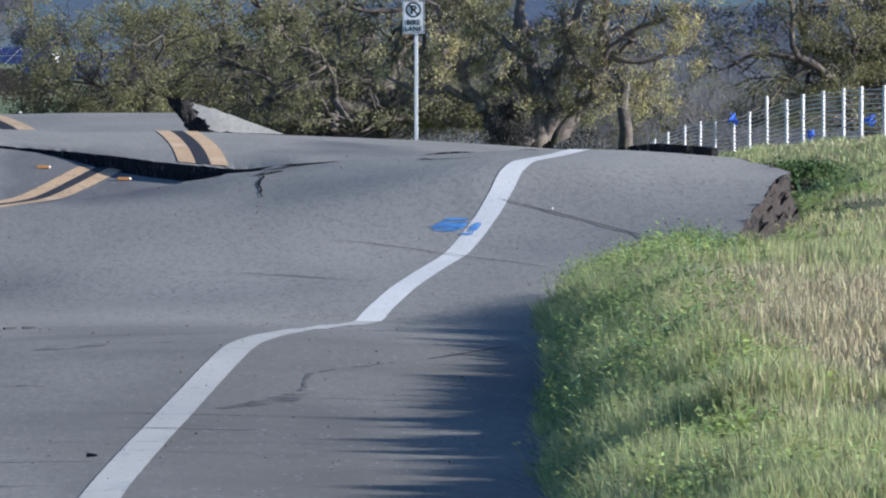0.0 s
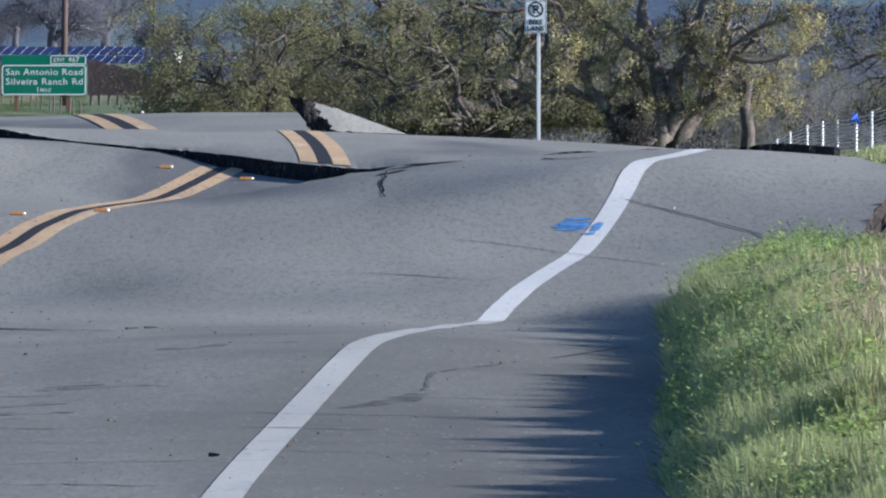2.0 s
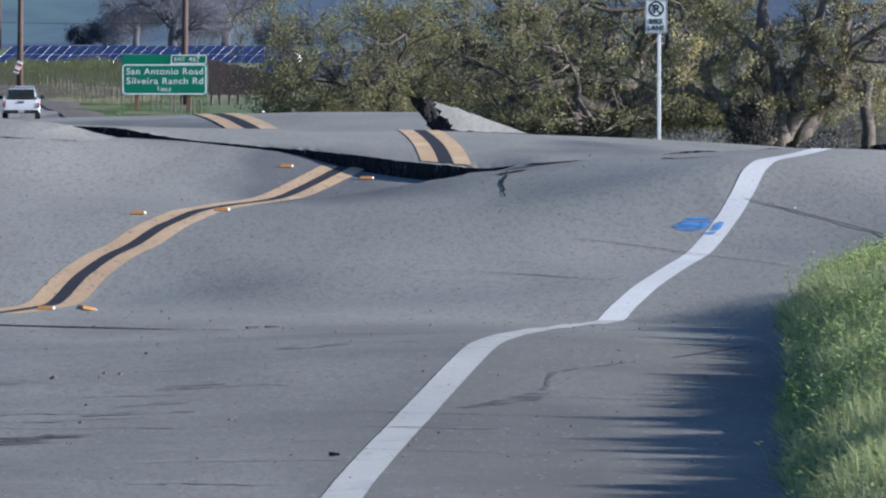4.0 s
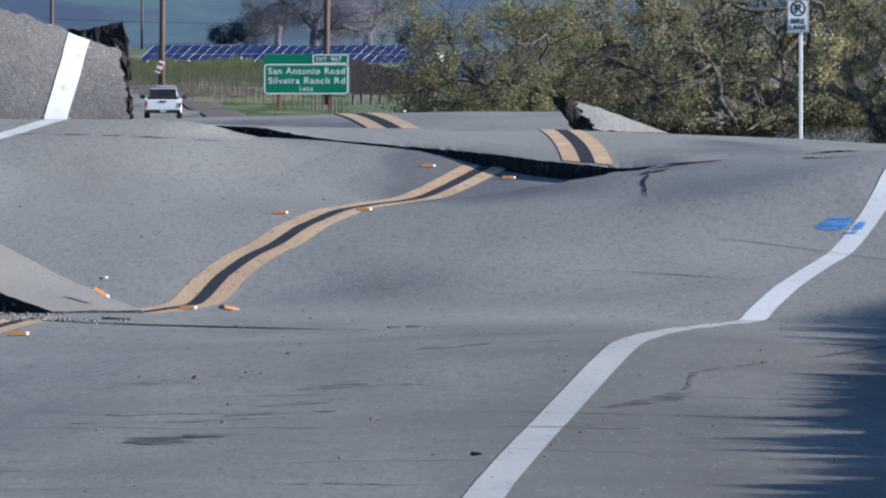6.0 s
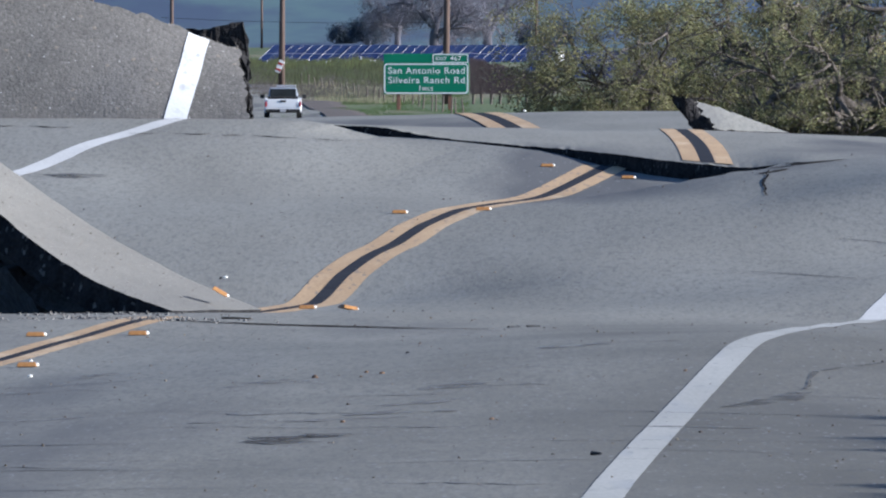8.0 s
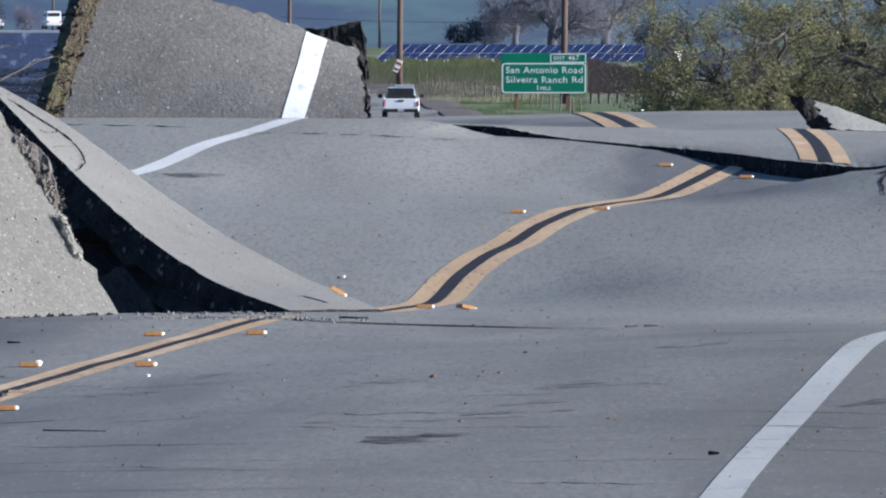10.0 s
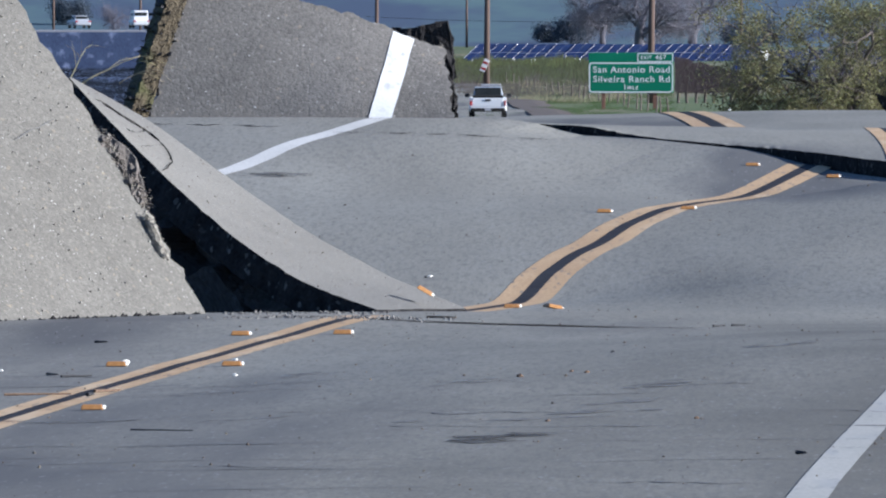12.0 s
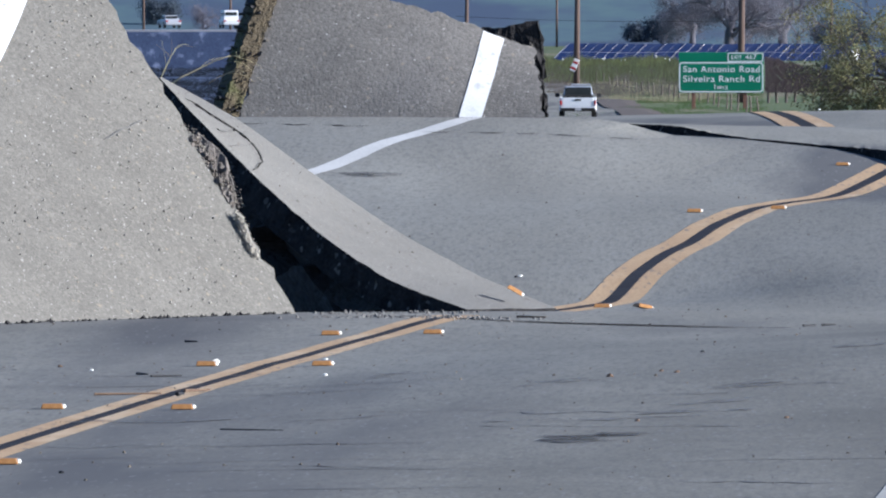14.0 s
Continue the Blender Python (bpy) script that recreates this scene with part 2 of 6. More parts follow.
SIGN_WHITE = surface("sign_white", (0.72, 0.74, 0.74), (0.84, 0.85, 0.85), 2, 20, 0.5, 0, 0)
SIGN_BLACK = surface("sign_black", (0.015, 0.015, 0.016), (0.03, 0.03, 0.03), 2, 20, 0.5, 0, 0)
# Cell blue is lightened for reflected sky and haze.
PANEL = surface("solar_cells", (0.018, 0.030, 0.085), (0.030, 0.046, 0.120), 1, 8, 0.25, 0, 0, spec=0.5)
ALU = surface("aluminium", (0.20, 0.21, 0.26), (0.30, 0.31, 0.36), 2, 20, 0.4, 0, 0, metal=0.4)
CAR_WHITE = surface("white_car_paint", (0.72, 0.73, 0.74), (0.80, 0.80, 0.80), 1, 9, 0.3, 0, 0)
GLASS_DARK = surface("car_glass", (0.015, 0.018, 0.02), (0.03, 0.035, 0.04), 1, 9, 0.1, 0, 0, spec=0.6)
RUBBER = surface("tyre_rubber", (0.015, 0.015, 0.015), (0.035, 0.035, 0.035), 4, 30, 0.9, 0, 0)
RED_LAMP = surface("tail_lamp_plastic", (0.30, 0.01, 0.01), (0.42, 0.02, 0.02), 4, 30, 0.3, 0, 0)
PLATE_GREY = surface("plate_grey", (0.3, 0.3, 0.32), (0.42, 0.42, 0.44), 4, 30, 0.6, 0, 0)
FENCE_POST = surface("pale_fence_post", (0.55, 0.53, 0.52), (0.74, 0.72, 0.70), 4, 30, 0.7, 0.1, 0.002)
FENCE_TAPE = surface("blue_tape", (0.03, 0.08, 0.42), (0.06, 0.16, 0.62), 6, 30, 0.5, 0, 0)
CABINET = surface("cabinet_paint", (0.70, 0.70, 0.68), (0.80, 0.80, 0.78), 2, 20, 0.5, 0, 0)

# ---------------------------------------------------------------- mesh helpers
lerp = lambda a, b, t: a + (b - a) * t


def link(name, verts, faces, mats, parent=None, label="", at=(0, 0, 0), index=None, smooth=False):
    me = bpy.data.meshes.new(name)
    me.from_pydata([tuple(v) for v in verts], [], faces)
    for m in mats if isinstance(mats, (list, tuple)) else [mats]:
        me.materials.append(m)
    if index is not None:
        me.polygons.foreach_set("material_index", index)
    if smooth:
        me.polygons.foreach_set("use_smooth", [True] * len(me.polygons))
    me.update()
    ob = new(name, me)
    ob.location = at
    if parent is not None:
        ob.parent = parent
    if label:
        ob["label"] = label
    return ob


def part(name, bm, material, parent=None, label="", at=(0, 0, 0), smooth=False):
    me = bpy.data.meshes.new(name)
    bm.to_mesh(me)
    bm.free()
    for m in material if isinstance(material, (list, tuple)) else [material]:
        me.materials.append(m)
    if smooth:
        me.polygons.foreach_set("use_smooth", [True] * len(me.polygons))
    ob = new(name, me)
    ob.location = at
    if parent is not None:
        ob.parent = parent
    if label:
        ob["label"] = label
    return ob


def thing(name, label, category, at=(0, 0, 0), group="", turn=0.0, kind=""):
    ob = new(name)
    ob.matrix_basis = pose(*at, 0, 0, turn)
    ob.empty_display_size = 0.1
    return tagged(ob, label, category, group, kind)


def box(bm, cx, cy, cz, sx, sy, sz, bevel=0.0, m=None):
    """A box by its centre and size, its edges bevelled."""
    r = bmesh.ops.create_cube(bm, size=1.0, matrix=(m or Matrix()) @ Matrix.LocRotScale((cx, cy, cz), None, (sx, sy, sz)))
    if bevel:
        es = list({e for v in r["verts"] for e in v.link_edges})
        bmesh.ops.bevel(bm, geom=es, offset=bevel, segments=2, affect="EDGES", profile=0.5)
    return bm


def boxed(*args, **kw):
    return box(bmesh.new(), *args, **kw)


def tube(points, radii, sides=7):
    """Vertices and faces of a tapered tube along a line of points."""
    vs, fs = [], []
    for i, p in enumerate(points):
        d = (points[min(i + 1, len(points) - 1)] - points[max(i - 1, 0)]).normalized()
        a = d.orthogonal().normalized()
        b = d.cross(a)
        for k in range(sides):
            w = 2 * math.pi * k / sides
            vs.append(p + (a * math.cos(w) + b * math.sin(w)) * radii[i])
    for i in range(len(points) - 1):
        for k in range(sides):
            j = (k + 1) % sides
            fs.append((i * sides + k, i * sides + j, (i + 1) * sides + j, (i + 1) * sides + k))
    fs.append(tuple(range(sides))[::-1])
    fs.append(tuple(range((len(points) - 1) * sides, len(points) * sides)))
    return vs, fs


def spline(stations):
    """A smooth curve through (place, value) stations that does not overshoot."""
    xs = np.array([s[0] for s in stations], float)
    ys = np.array([s[1] for s in stations], float)
    h = np.diff(xs)
    d = np.diff(ys) / h
    m = np.zeros(len(xs))
    m[0], m[-1] = d[0], d[-1]
    for i in range(1, len(xs) - 1):
        if d[i - 1] * d[i] > 0:
            w1, w2 = 2 * h[i] + h[i - 1], h[i] + 2 * h[i - 1]
            m[i] = (w1 + w2) / (w1 / d[i - 1] + w2 / d[i])

    def at(x):
        x = np.clip(np.asarray(x, float), xs[0], xs[-1])
        i = np.clip(np.searchsorted(xs, x) - 1, 0, len(h) - 1)
        t = (x - xs[i]) / h[i]
        return ((1 + 2 * t) * (1 - t) ** 2 * ys[i] + t * (1 - t) ** 2 * h[i] * m[i]
                + t * t * (3 - 2 * t) * ys[i + 1] + t * t * (t - 1) * h[i] * m[i + 1])
    return at


def sheet(name, top, us, vs_, mats, thick=0.14, parent=None, jag=0.0, seed=0.0, down=False):
    """A slab of paving: a grid of top(u, v), with broken sides and an underside. jag: how ragged the rim is, in steps of the grid."""
    nu, nv = len(us), len(vs_)
    P = [[Vector(top(u, v)) for v in vs_] for u in us]
    if jag:
        for i in range(nu):
            for j in range(nv):
                if i in (0, nu - 1) or j in (0, nv - 1):
                    k = noise.noise(Vector((i * 0.9 + seed, j * 0.9, seed))) * jag + noise.noise(Vector((i * 0.31, j * 0.31 + seed, seed))) * jag
                    ii, jj = min(max(i, 1), nu - 2), min(max(j, 1), nv - 2)
                    P[i][j] = P[i][j] + (P[ii][jj] - P[i][j]) * k
    verts, faces, index = [], [], []
    for i in range(nu):
        for j in range(nv):
            verts.append(P[i][j])
    low = len(verts)
    for i in range(nu):
        for j in range(nv):
            a = P[min(i + 1, nu - 1)][j] - P[max(i - 1, 0)][j]
            b = P[i][min(j + 1, nv - 1)] - P[i][max(j - 1, 0)]
            nrm = Vector((0, 0, 1)) if down else a.cross(b).normalized()
            if nrm.z < 0 or (abs(nrm.z) < 0.05 and nrm.y > 0):
                nrm = -nrm
            r = 0.012 * noise.noise(Vector((i * 0.7, j * 0.7, seed + 5)))
            verts.append(P[i][j] - nrm * (thick + r))
    q = lambda i, j: i * nv + j
    for i in range(nu - 1):
        for j in range(nv - 1):
            faces.append((q(i, j), q(i + 1, j), q(i + 1, j + 1), q(i, j + 1)))
            index.append(0)
            faces.append((low + q(i, j + 1), low + q(i + 1, j + 1), low + q(i + 1, j), low + q(i, j)))
            index.append(1)
    rim = [q(i, 0) for i in range(nu)] + [q(nu - 1, j) for j in range(1, nv)] + [q(i, nv - 1) for i in range(nu - 2, -1, -1)] + [q(0, j) for j in range(nv - 2, 0, -1)]
    for k in range(len(rim)):
        a, b = rim[k], rim[(k + 1) % len(rim)]
        faces.append((b, a, low + a, low + b))
        index.append(1)
    ob = link(name, verts, faces, mats, parent, index=index)
    bm = bmesh.new()
    bm.from_mesh(ob.data)
    bmesh.ops.recalc_face_normals(bm, faces=bm.faces)
    bm.to_mesh(ob.data)
    bm.free()
    return ob


def strip(name, left, right, ts, lift, material, parent, label="", ragged=0.0):
    """A painted stripe between two lines on a surface, lifted off it by the thickness of the paint."""
    verts, faces = [], []
    for i, t in enumerate(ts):
        a, b = Vector(left(t)), Vector(right(t))
        if ragged:
            a = a.lerp(b, ragged * max(0, noise.noise(Vector((i * 0.8, 3, 1)))))
            b = b.lerp(a, ragged * max(0, noise.noise(Vector((i * 0.8, 9, 4)))))
        verts += [a + lift, b + lift]
    for i in range(len(ts) - 1):
        faces.append((2 * i, 2 * i + 1, 2 * i + 3, 2 * i + 2))
    return link(name, verts, faces, material, parent, label)


def lettering(text, size, material, parent, at, label="", align="LEFT", spacing=1.0, bold=0.0, name="letter", wide=0.0):
    """Upright letters in the built-in font, facing -y: each one a part of its own."""
    cu = bpy.data.curves.new("letter", "FONT")
    cu.body, cu.size, cu.align_x, cu.align_y = text, size, align, "BOTTOM_BASELINE"
    cu.space_character, cu.offset, cu.extrude = spacing, bold, 0.004
    tmp = bpy.data.objects.new("letter", cu)
    scene.collection.objects.link(tmp)
    bpy.context.view_layer.update()
    me = bpy.data.meshes.new_from_object(tmp.evaluated_get(bpy.context.evaluated_depsgraph_get()))
    bpy.data.objects.remove(tmp)
    me.transform(pose(0, 0, 0, 90, 0, 0))
    co = [v.co.copy() for v in me.vertices]
    k = wide / max(c.x for c in co) if wide else 1.0
    root = list(range(len(co)))

    def find(i):
        while root[i] != i:
            root[i] = root[root[i]]
            i = root[i]
        return i
    spots = {}
    for i, c in enumerate(co):
        j = spots.setdefault((round(c.x, 4), round(c.z, 4)), i)
        root[find(i)] = find(j)
    for p in me.polygons:
        for i in p.vertices:
            root[find(i)] = find(p.vertices[0])
    groups = {}
    for p in me.polygons:
        groups.setdefault(find(p.vertices[0]), []).append(tuple(p.vertices))
    for faces in groups.values():
        used = sorted({i for f in faces for i in f})
        to = {i: n for n, i in enumerate(used)}
        link(name, [(co[i].x * k, co[i].y, co[i].z) for i in used], [tuple(to[i] for i in f) for f in faces], material, parent, label, at)


# ---------------------------------------------------------------- the ground
def road_x(y):
    """The middle of the road's double line, on a gentle bend to the right."""
    return -3.10 + 0.037 * (y - 65.5) + 0.00055 * (y - 65.5) ** 2


GROUND_LINE = spline([(-400, -0.6), (-60, -0.4), (40, -0.15), (80, -0.1), (120, 0.25), (150, 0.3), (200, 0.0), (260, -0.15), (400, -1.0), (700, -2.6), (900, -3.2),
                      (1500, -3.4), (2000, -3.0), (2500, -1.0), (2900, 10), (3500, 48), (4200, 100), (4800, 135)])


def ground_z(x, y):
    z = float(GROUND_LINE(y))
    far = min(max((y - 2500) / 900, 0), 1)
    if far:
        z += far * (16 * noise.noise(Vector((x / 420, y / 700, 2.0))) + 5 * noise.noise(Vector((x / 130, y / 200, 7.0))))
    dip = min(max((y - 235) / 110, 0), 1) * min(max((x - 7.5) / 2.5, 0), 1) * min(max((700 - y) / 300, 0), 1)
    z -= 1.15 * dip
    mid = min(max((y - 250) / 600, 0), 1)
    z += mid * 0.25 * noise.noise(Vector((x / 35, y / 60, 1.0)))
    return z


def ground():
    ys = [-400, -200, -100, -50, -20] + [10 * k for k in range(0, 30)] + [300 * 1.045 ** k for k in range(0, 64)]
    xs = [math.copysign(1600 * (abs(k) / 34) ** 2.6, k) for k in range(-34, 35)]
    verts = [(x, y, ground_z(x, y)) for y in ys for x in xs]
    n = len(xs)
    faces = [(j * n + i, j * n + i + 1, (j + 1) * n + i + 1, (j + 1) * n + i) for j in range(len(ys) - 1) for i in range(n - 1)]
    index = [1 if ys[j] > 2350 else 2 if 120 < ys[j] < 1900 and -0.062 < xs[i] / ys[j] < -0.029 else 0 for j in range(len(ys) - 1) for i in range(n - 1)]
    return tagged(link("ground", verts, faces, [FIELD, HILL, BLUE_GROUND], index=index, smooth=True), "green and straw-coloured field grass rising into far hills", "ground", kind="structure")


ground()

# ---------------------------------------------------------------- the buckled road
# heights of the paving along six lines that follow the road, from its outer shoulder to its inner one
OUTER = spline([(8, 0.05), (50, 0.30), (82, 0.335), (92, 0.33), (96, 0.48), (100, 0.64), (104, 0.78), (108.4, 0.89), (111, 0.98), (113.4, 1.07), (115.2, 1.12), (117.4, 1.175), (122, 1.18)])
OUTER_LINE = spline([(8, 0.05), (50, 0.30), (82, 0.345), (92, 0.33), (96, 0.5), (100, 0.66), (104, 0.76), (107, 0.84), (108.6, 0.876), (109.25, 0.892), (110, 0.922), (110.8, 0.957), (111.5, 0.995), (112.3, 1.027), (113.1, 1.053), (113.9, 1.072), (114.7, 1.094), (116.3, 1.145), (117.0, 1.166), (117.4, 1.173), (122, 1.18)])
MIDDLE = spline([(8, 0.05), (50, 0.295), (60, 0.322), (74, 0.364), (79, 0.385), (82, 0.402), (85, 0.385), (89, 0.32), (92.4, 0.305), (94.6, 0.44), (96.6, 0.527), (97.7, 0.555), (100.2, 0.657), (103, 0.715),
                 (105.1, 0.72), (107.8, 0.722), (110, 0.77), (112, 0.838), (112.9, 0.872), (114, 0.91), (116, 0.975), (119, 1.05), (122, 1.1)])
LANE = spline([(8, 0.05), (50, 0.32), (62, 0.372), (71, 0.44), (82, 0.392), (87, 0.362), (89.6, 0.350), (90.7, 0.376), (92, 0.422), (95, 0.53), (98, 0.63), (100, 0.705), (103, 0.80), (106, 0.885), (108, 0.918), (109.5, 0.94), (116, 1.0), (122, 0.95)])
INNER_LINE = spline([(8, 0.05), (50, 0.335), (62, 0.397), (67, 0.457), (71, 0.505), (75.6, 0.468), (80.4, 0.406), (82.4, 0.381), (83.7, 0.361), (85.3, 0.349), (86.3, 0.379), (87.7, 0.414), (89.1, 0.450), (91, 0.482), (93.1, 0.513), (95, 0.545), (98.5, 0.705), (100.4, 0.851), (101.7, 0.968),
                     (103.3, 1.012), (106.4, 1.02), (109.6, 1.034), (116, 1.02), (122, 0.9)])
INNER = spline([(8, 0.03), (50, 0.31), (62, 0.38), (71, 0.43), (76, 0.42), (82, 0.36), (84.4, 0.342), (85.5, 0.370), (90, 0.485), (95, 0.64), (98.5, 0.78), (102, 0.925), (106, 0.95), (110, 0.93), (122, 0.8)])
ACROSS = (-5.2, -3.4, 0.0, 1.6, 3.4, 5.0)


def smooth(t):
    t = min(max(t, 0.0), 1.0)
    return t * t * (3 - 2 * t)


def swell(q, y):
    lines = [float(c(y)) for c in (OUTER, OUTER_LINE, MIDDLE, LANE, INNER_LINE, INNER)]
    across = spline(list(zip(ACROSS, lines)))
    z = float(across(q))
    if y > 103 and -1.2 < q < 0:
        # beyond the dip the lane leans evenly towards the double line
        z = lerp(z, lerp(lines[2], float(across(-1.2)), -q / 1.2), smooth((y - 103) / 5))
    return z


# where the great crack runs, how high the paving on this side meets it, and the sharp ridge that rises in front of it
BREAK = spline([(-6, 118.6), (-2.6, 118.3), (-2.0, 118.0), (-0.32, 114.0), (0.45, 111.0), (0.94, 110.0), (1.37, 109.2), (2.9, 109.6), (5, 109.3), (8, 109.3)])
FOOT = spline([(-2.1, 1.15), (-2.006, 1.125), (-1.846, 1.087), (-1.685, 1.057), (-1.524, 1.051), (-1.323, 1.039), (-1.123, 1.027), (-0.924, 1.011), (-0.727, 0.996), (-0.532, 0.978), (-0.338, 0.944),
               (-0.147, 0.908), (0.042, 0.869), (0.228, 0.843), (0.456, 0.816), (0.6, 0.80), (0.8, 0.80), (0.95, 0.86)])
RIDGE_Y = spline([(0.1, 103.9), (0.26, 104.6), (0.45, 105.4), (0.7, 106.6), (0.9, 107.3), (1.12, 108.0), (1.25, 108.5), (1.4, 109.1)])


def road_z(q, y):
    z = swell(q, y)
    if 99 < y and -2.6 < q < 1.5:
        x = road_x(y) + q
        end = float(BREAK(x))
        x_end = x
        for _ in range(2):
            x_end = road_x(end) + q
            end = float(BREAK(x_end))
        foot = float(FOOT(x_end))
        near = z + 0.014 * math.exp(-((y - float(RIDGE_Y(min(max(q, 0.1), 1.4)))) / 1.3) ** 2) * smooth((q - 0.2) / 0.25) * smooth((1.45 - q) / 0.2)
        reach = lerp(3.0, 8.0, smooth((x_end + 1.25) / 0.5))
        left = near + smooth((y - end + reach) / reach) * (foot - swell(q, end)) * smooth((x_end + 2.35) / 0.4)
        ry = float(RIDGE_Y(min(max(q, 0.1), 1.4)))
        right = near
        if y > ry:
            # behind the ridge the paving drops into a shallow trough that rises level towards the crack
            trough = swell(0.16, y) + smooth((y - end + 2.5) / 2.5) * (foot - swell(0.16, end))
            right = lerp(near, trough, smooth((y - ry) / 1.3))
        z = lerp(left, right, smooth((q - 0.12) / 0.1)) if q < 1.0 else lerp(right, near, smooth((q - 1.25) / 0.15))
    return z + 0.004 * noise.noise(Vector((q * 0.8, y * 0.5, 0)))


RIGHT_EDGE = spline([(8, 5.0), (98, 5.03), (102, 5.06), (105, 4.85), (109, 4.45), (120, 4.3)])


def on_road(q, y):
    return Vector((road_x(y) + q, y, road_z(q, y)))


def road():
    """The paving on this side of the great crack, as one sheet that follows its humps and dips."""
    qs = [-5.2 + 0.2 * k for k in range(52)]
    ys = [-40 + 4 * k for k in range(12)] + [8 + 2 * k for k in range(20)] + [48 + 0.5 * k for k in range(64)] + [80 + 0.2 * k for k in range(141)]
    cache = {}

    def top(y, q):
        end = 119.0
        for _ in range(3):
            end = float(BREAK(road_x(end) + q)) + 0.12 * noise.noise(Vector((q * 2.3, 4, 8)))
        yy = y if y < 100 else 100 + (y - 100) * (end - 100) / 8.0
        q = min(q, float(RIGHT_EDGE(yy)) + 0.02 * (q - 4.0))
        if q > float(RIGHT_EDGE(yy)) - 0.05:
            q += 0.07 * noise.noise(Vector((yy * 0.8, 2, 2))) + 0.025 * noise.noise(Vector((yy * 4, 2, 2)))
        return on_road(q, yy)
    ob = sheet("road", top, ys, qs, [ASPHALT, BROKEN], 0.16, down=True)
    return tagged(ob, "buckled grey asphalt road with humps, dips and cracks", "road", kind="structure")


ROAD = road()
UP = Vector((0, 0, 0.002))
steps = lambda a, b, s: [a + (b - a) * k / max(1, round((b - a) / s)) for k in range(max(1, round((b - a) / s)) + 1)]
strip("edge_line", lambda y: on_road(3.40 - 0.058, y), lambda y: on_road(3.40 + 0.075, y), steps(-40, 85.2, 0.2), UP, WORN_LINE, ROAD, "worn white edge line", 0.04)
strip("edge_line", lambda y: on_road(3.40 - 0.060, y), lambda y: on_road(3.40 + 0.078, y), steps(85.2, 109.3, 0.2), UP, PALE_LINE, ROAD, "paler white edge line over the hump", 0.03)
strip("edge_line", lambda y: on_road(-3.40 - 0.075, y), lambda y: on_road(-3.40 + 0.075, y), steps(96, 117.6, 0.2), UP, PALE_LINE, ROAD, "worn white edge line", 0.04)
HALF = spline([(8, 0.115), (80, 0.118), (90, 0.15), (120, 0.16)])
for y0, y1 in ((-40, 83.2), (88.6, 112.9)):
    for a, b, m, lab in ((-1.0, -0.27, YELLOW_LINE, "faded yellow centre line"), (-0.27, 0.27, BLACK_LINE, "black strip between the centre lines"), (0.27, 1.0, YELLOW_LINE, "faded yellow centre line")):
        strip("centre_line", lambda y: on_road(a * float(HALF(y)), y), lambda y: on_road(b * float(HALF(y)), y), steps(y0, y1, 0.25), UP, m, ROAD, lab)

# ---------------------------------------------------------------- the broken slabs
top_of, slab_of = {}, {}
unit = lambda n: [k / (n - 1) for k in range(n)]

LIP = spline([(-2.4, 1.15), (-2.006, 1.129), (-1.725, 1.119), (-1.524, 1.09), (-1.323, 1.058), (-1.123, 1.036), (-0.924, 1.024), (-0.727, 1.009), (-0.532, 0.998), (-0.338, 0.987), (-0.147, 0.973), (0.042, 0.959),
              (0.228, 0.940), (0.412, 0.926), (0.596, 0.913), (0.778, 0.908), (0.96, 0.912), (1.2, 0.92)])
CREST = spline([(-2.4, 1.05), (-0.5, 1.025), (0.3, 1.018), (1.3, 0.985), (2.3, 0.945), (3.6, 0.86), (4.2, 0.8)])


def thrust_slab():
    """The stretch of road beyond the great crack, pushed up over this side's edge."""
    def lip(x, y):
        k = smooth((x - 0.55) / 0.5)
        flush = swell(x - road_x(y), y) - 0.006 + 0.012 * smooth((x - 0.8) / 0.4) * smooth((1.47 - x) / 0.35) + 0.062 * smooth((x - 3.05) / 0.5) * (x < 3.96) + 0.020 * math.sin(math.pi * min(max((x - 1.88) / 0.5, 0), 1)) + 0.012 * math.sin(math.pi * min(max((x - 2.5) / 0.3, 0), 1))
        return lerp(float(LIP(x)), flush, k)

    def top(x, t):
        y0 = float(BREAK(x)) + 0.10 * noise.noise(Vector((x * 3.1, 1, 1))) + 0.05 * noise.noise(Vector((x * 11, 1, 1))) + 0.05 * noise.noise(Vector((x * 27, 1, 1)))
        if t < 0.6:
            k = t / 0.6
            level = 1.03 - 0.05 * x
            return (x, lerp(y0, 131, k), lerp(level, float(CREST(x)), k) + (lip(x, y0) - level) * math.exp(-5.5 * k) + 0.008 * math.sin(math.pi * k) + 0.008 * noise.noise(Vector((x * 24, 5, 5))) * max(0, 1 - 30 * k) * smooth((1.45 - x) / 0.3))
        k = (t - 0.6) / 0.4
        return (x, lerp(131, 143, k), float(CREST(x)) - 0.55 * k ** 1.6)
    ob = sheet("road_slab", top, [-2.08 + 0.04 * k for k in range(150)], unit(31), [ASPHALT, BROKEN], 0.16, down=True)
    tagged(ob, "grey asphalt slab thrust up along the long crack", "road slab")
    for a, b, m, lab in ((-0.165, -0.05, YELLOW_LINE, "faded yellow centre line"), (-0.05, 0.05, BLACK_LINE, "black strip between the centre lines"), (0.05, 0.165, YELLOW_LINE, "faded yellow centre line")):
        def line(off):
            def at(t):
                k = min(t / 0.6, 1)
                return Vector(top(0.56 - 0.11 * k + off, t))
            return at
        strip("centre_line", line(a), line(b), [0.012 + 0.02 * k for k in range(32)], UP * 2, m, ob, lab)
    return ob


thrust_slab()


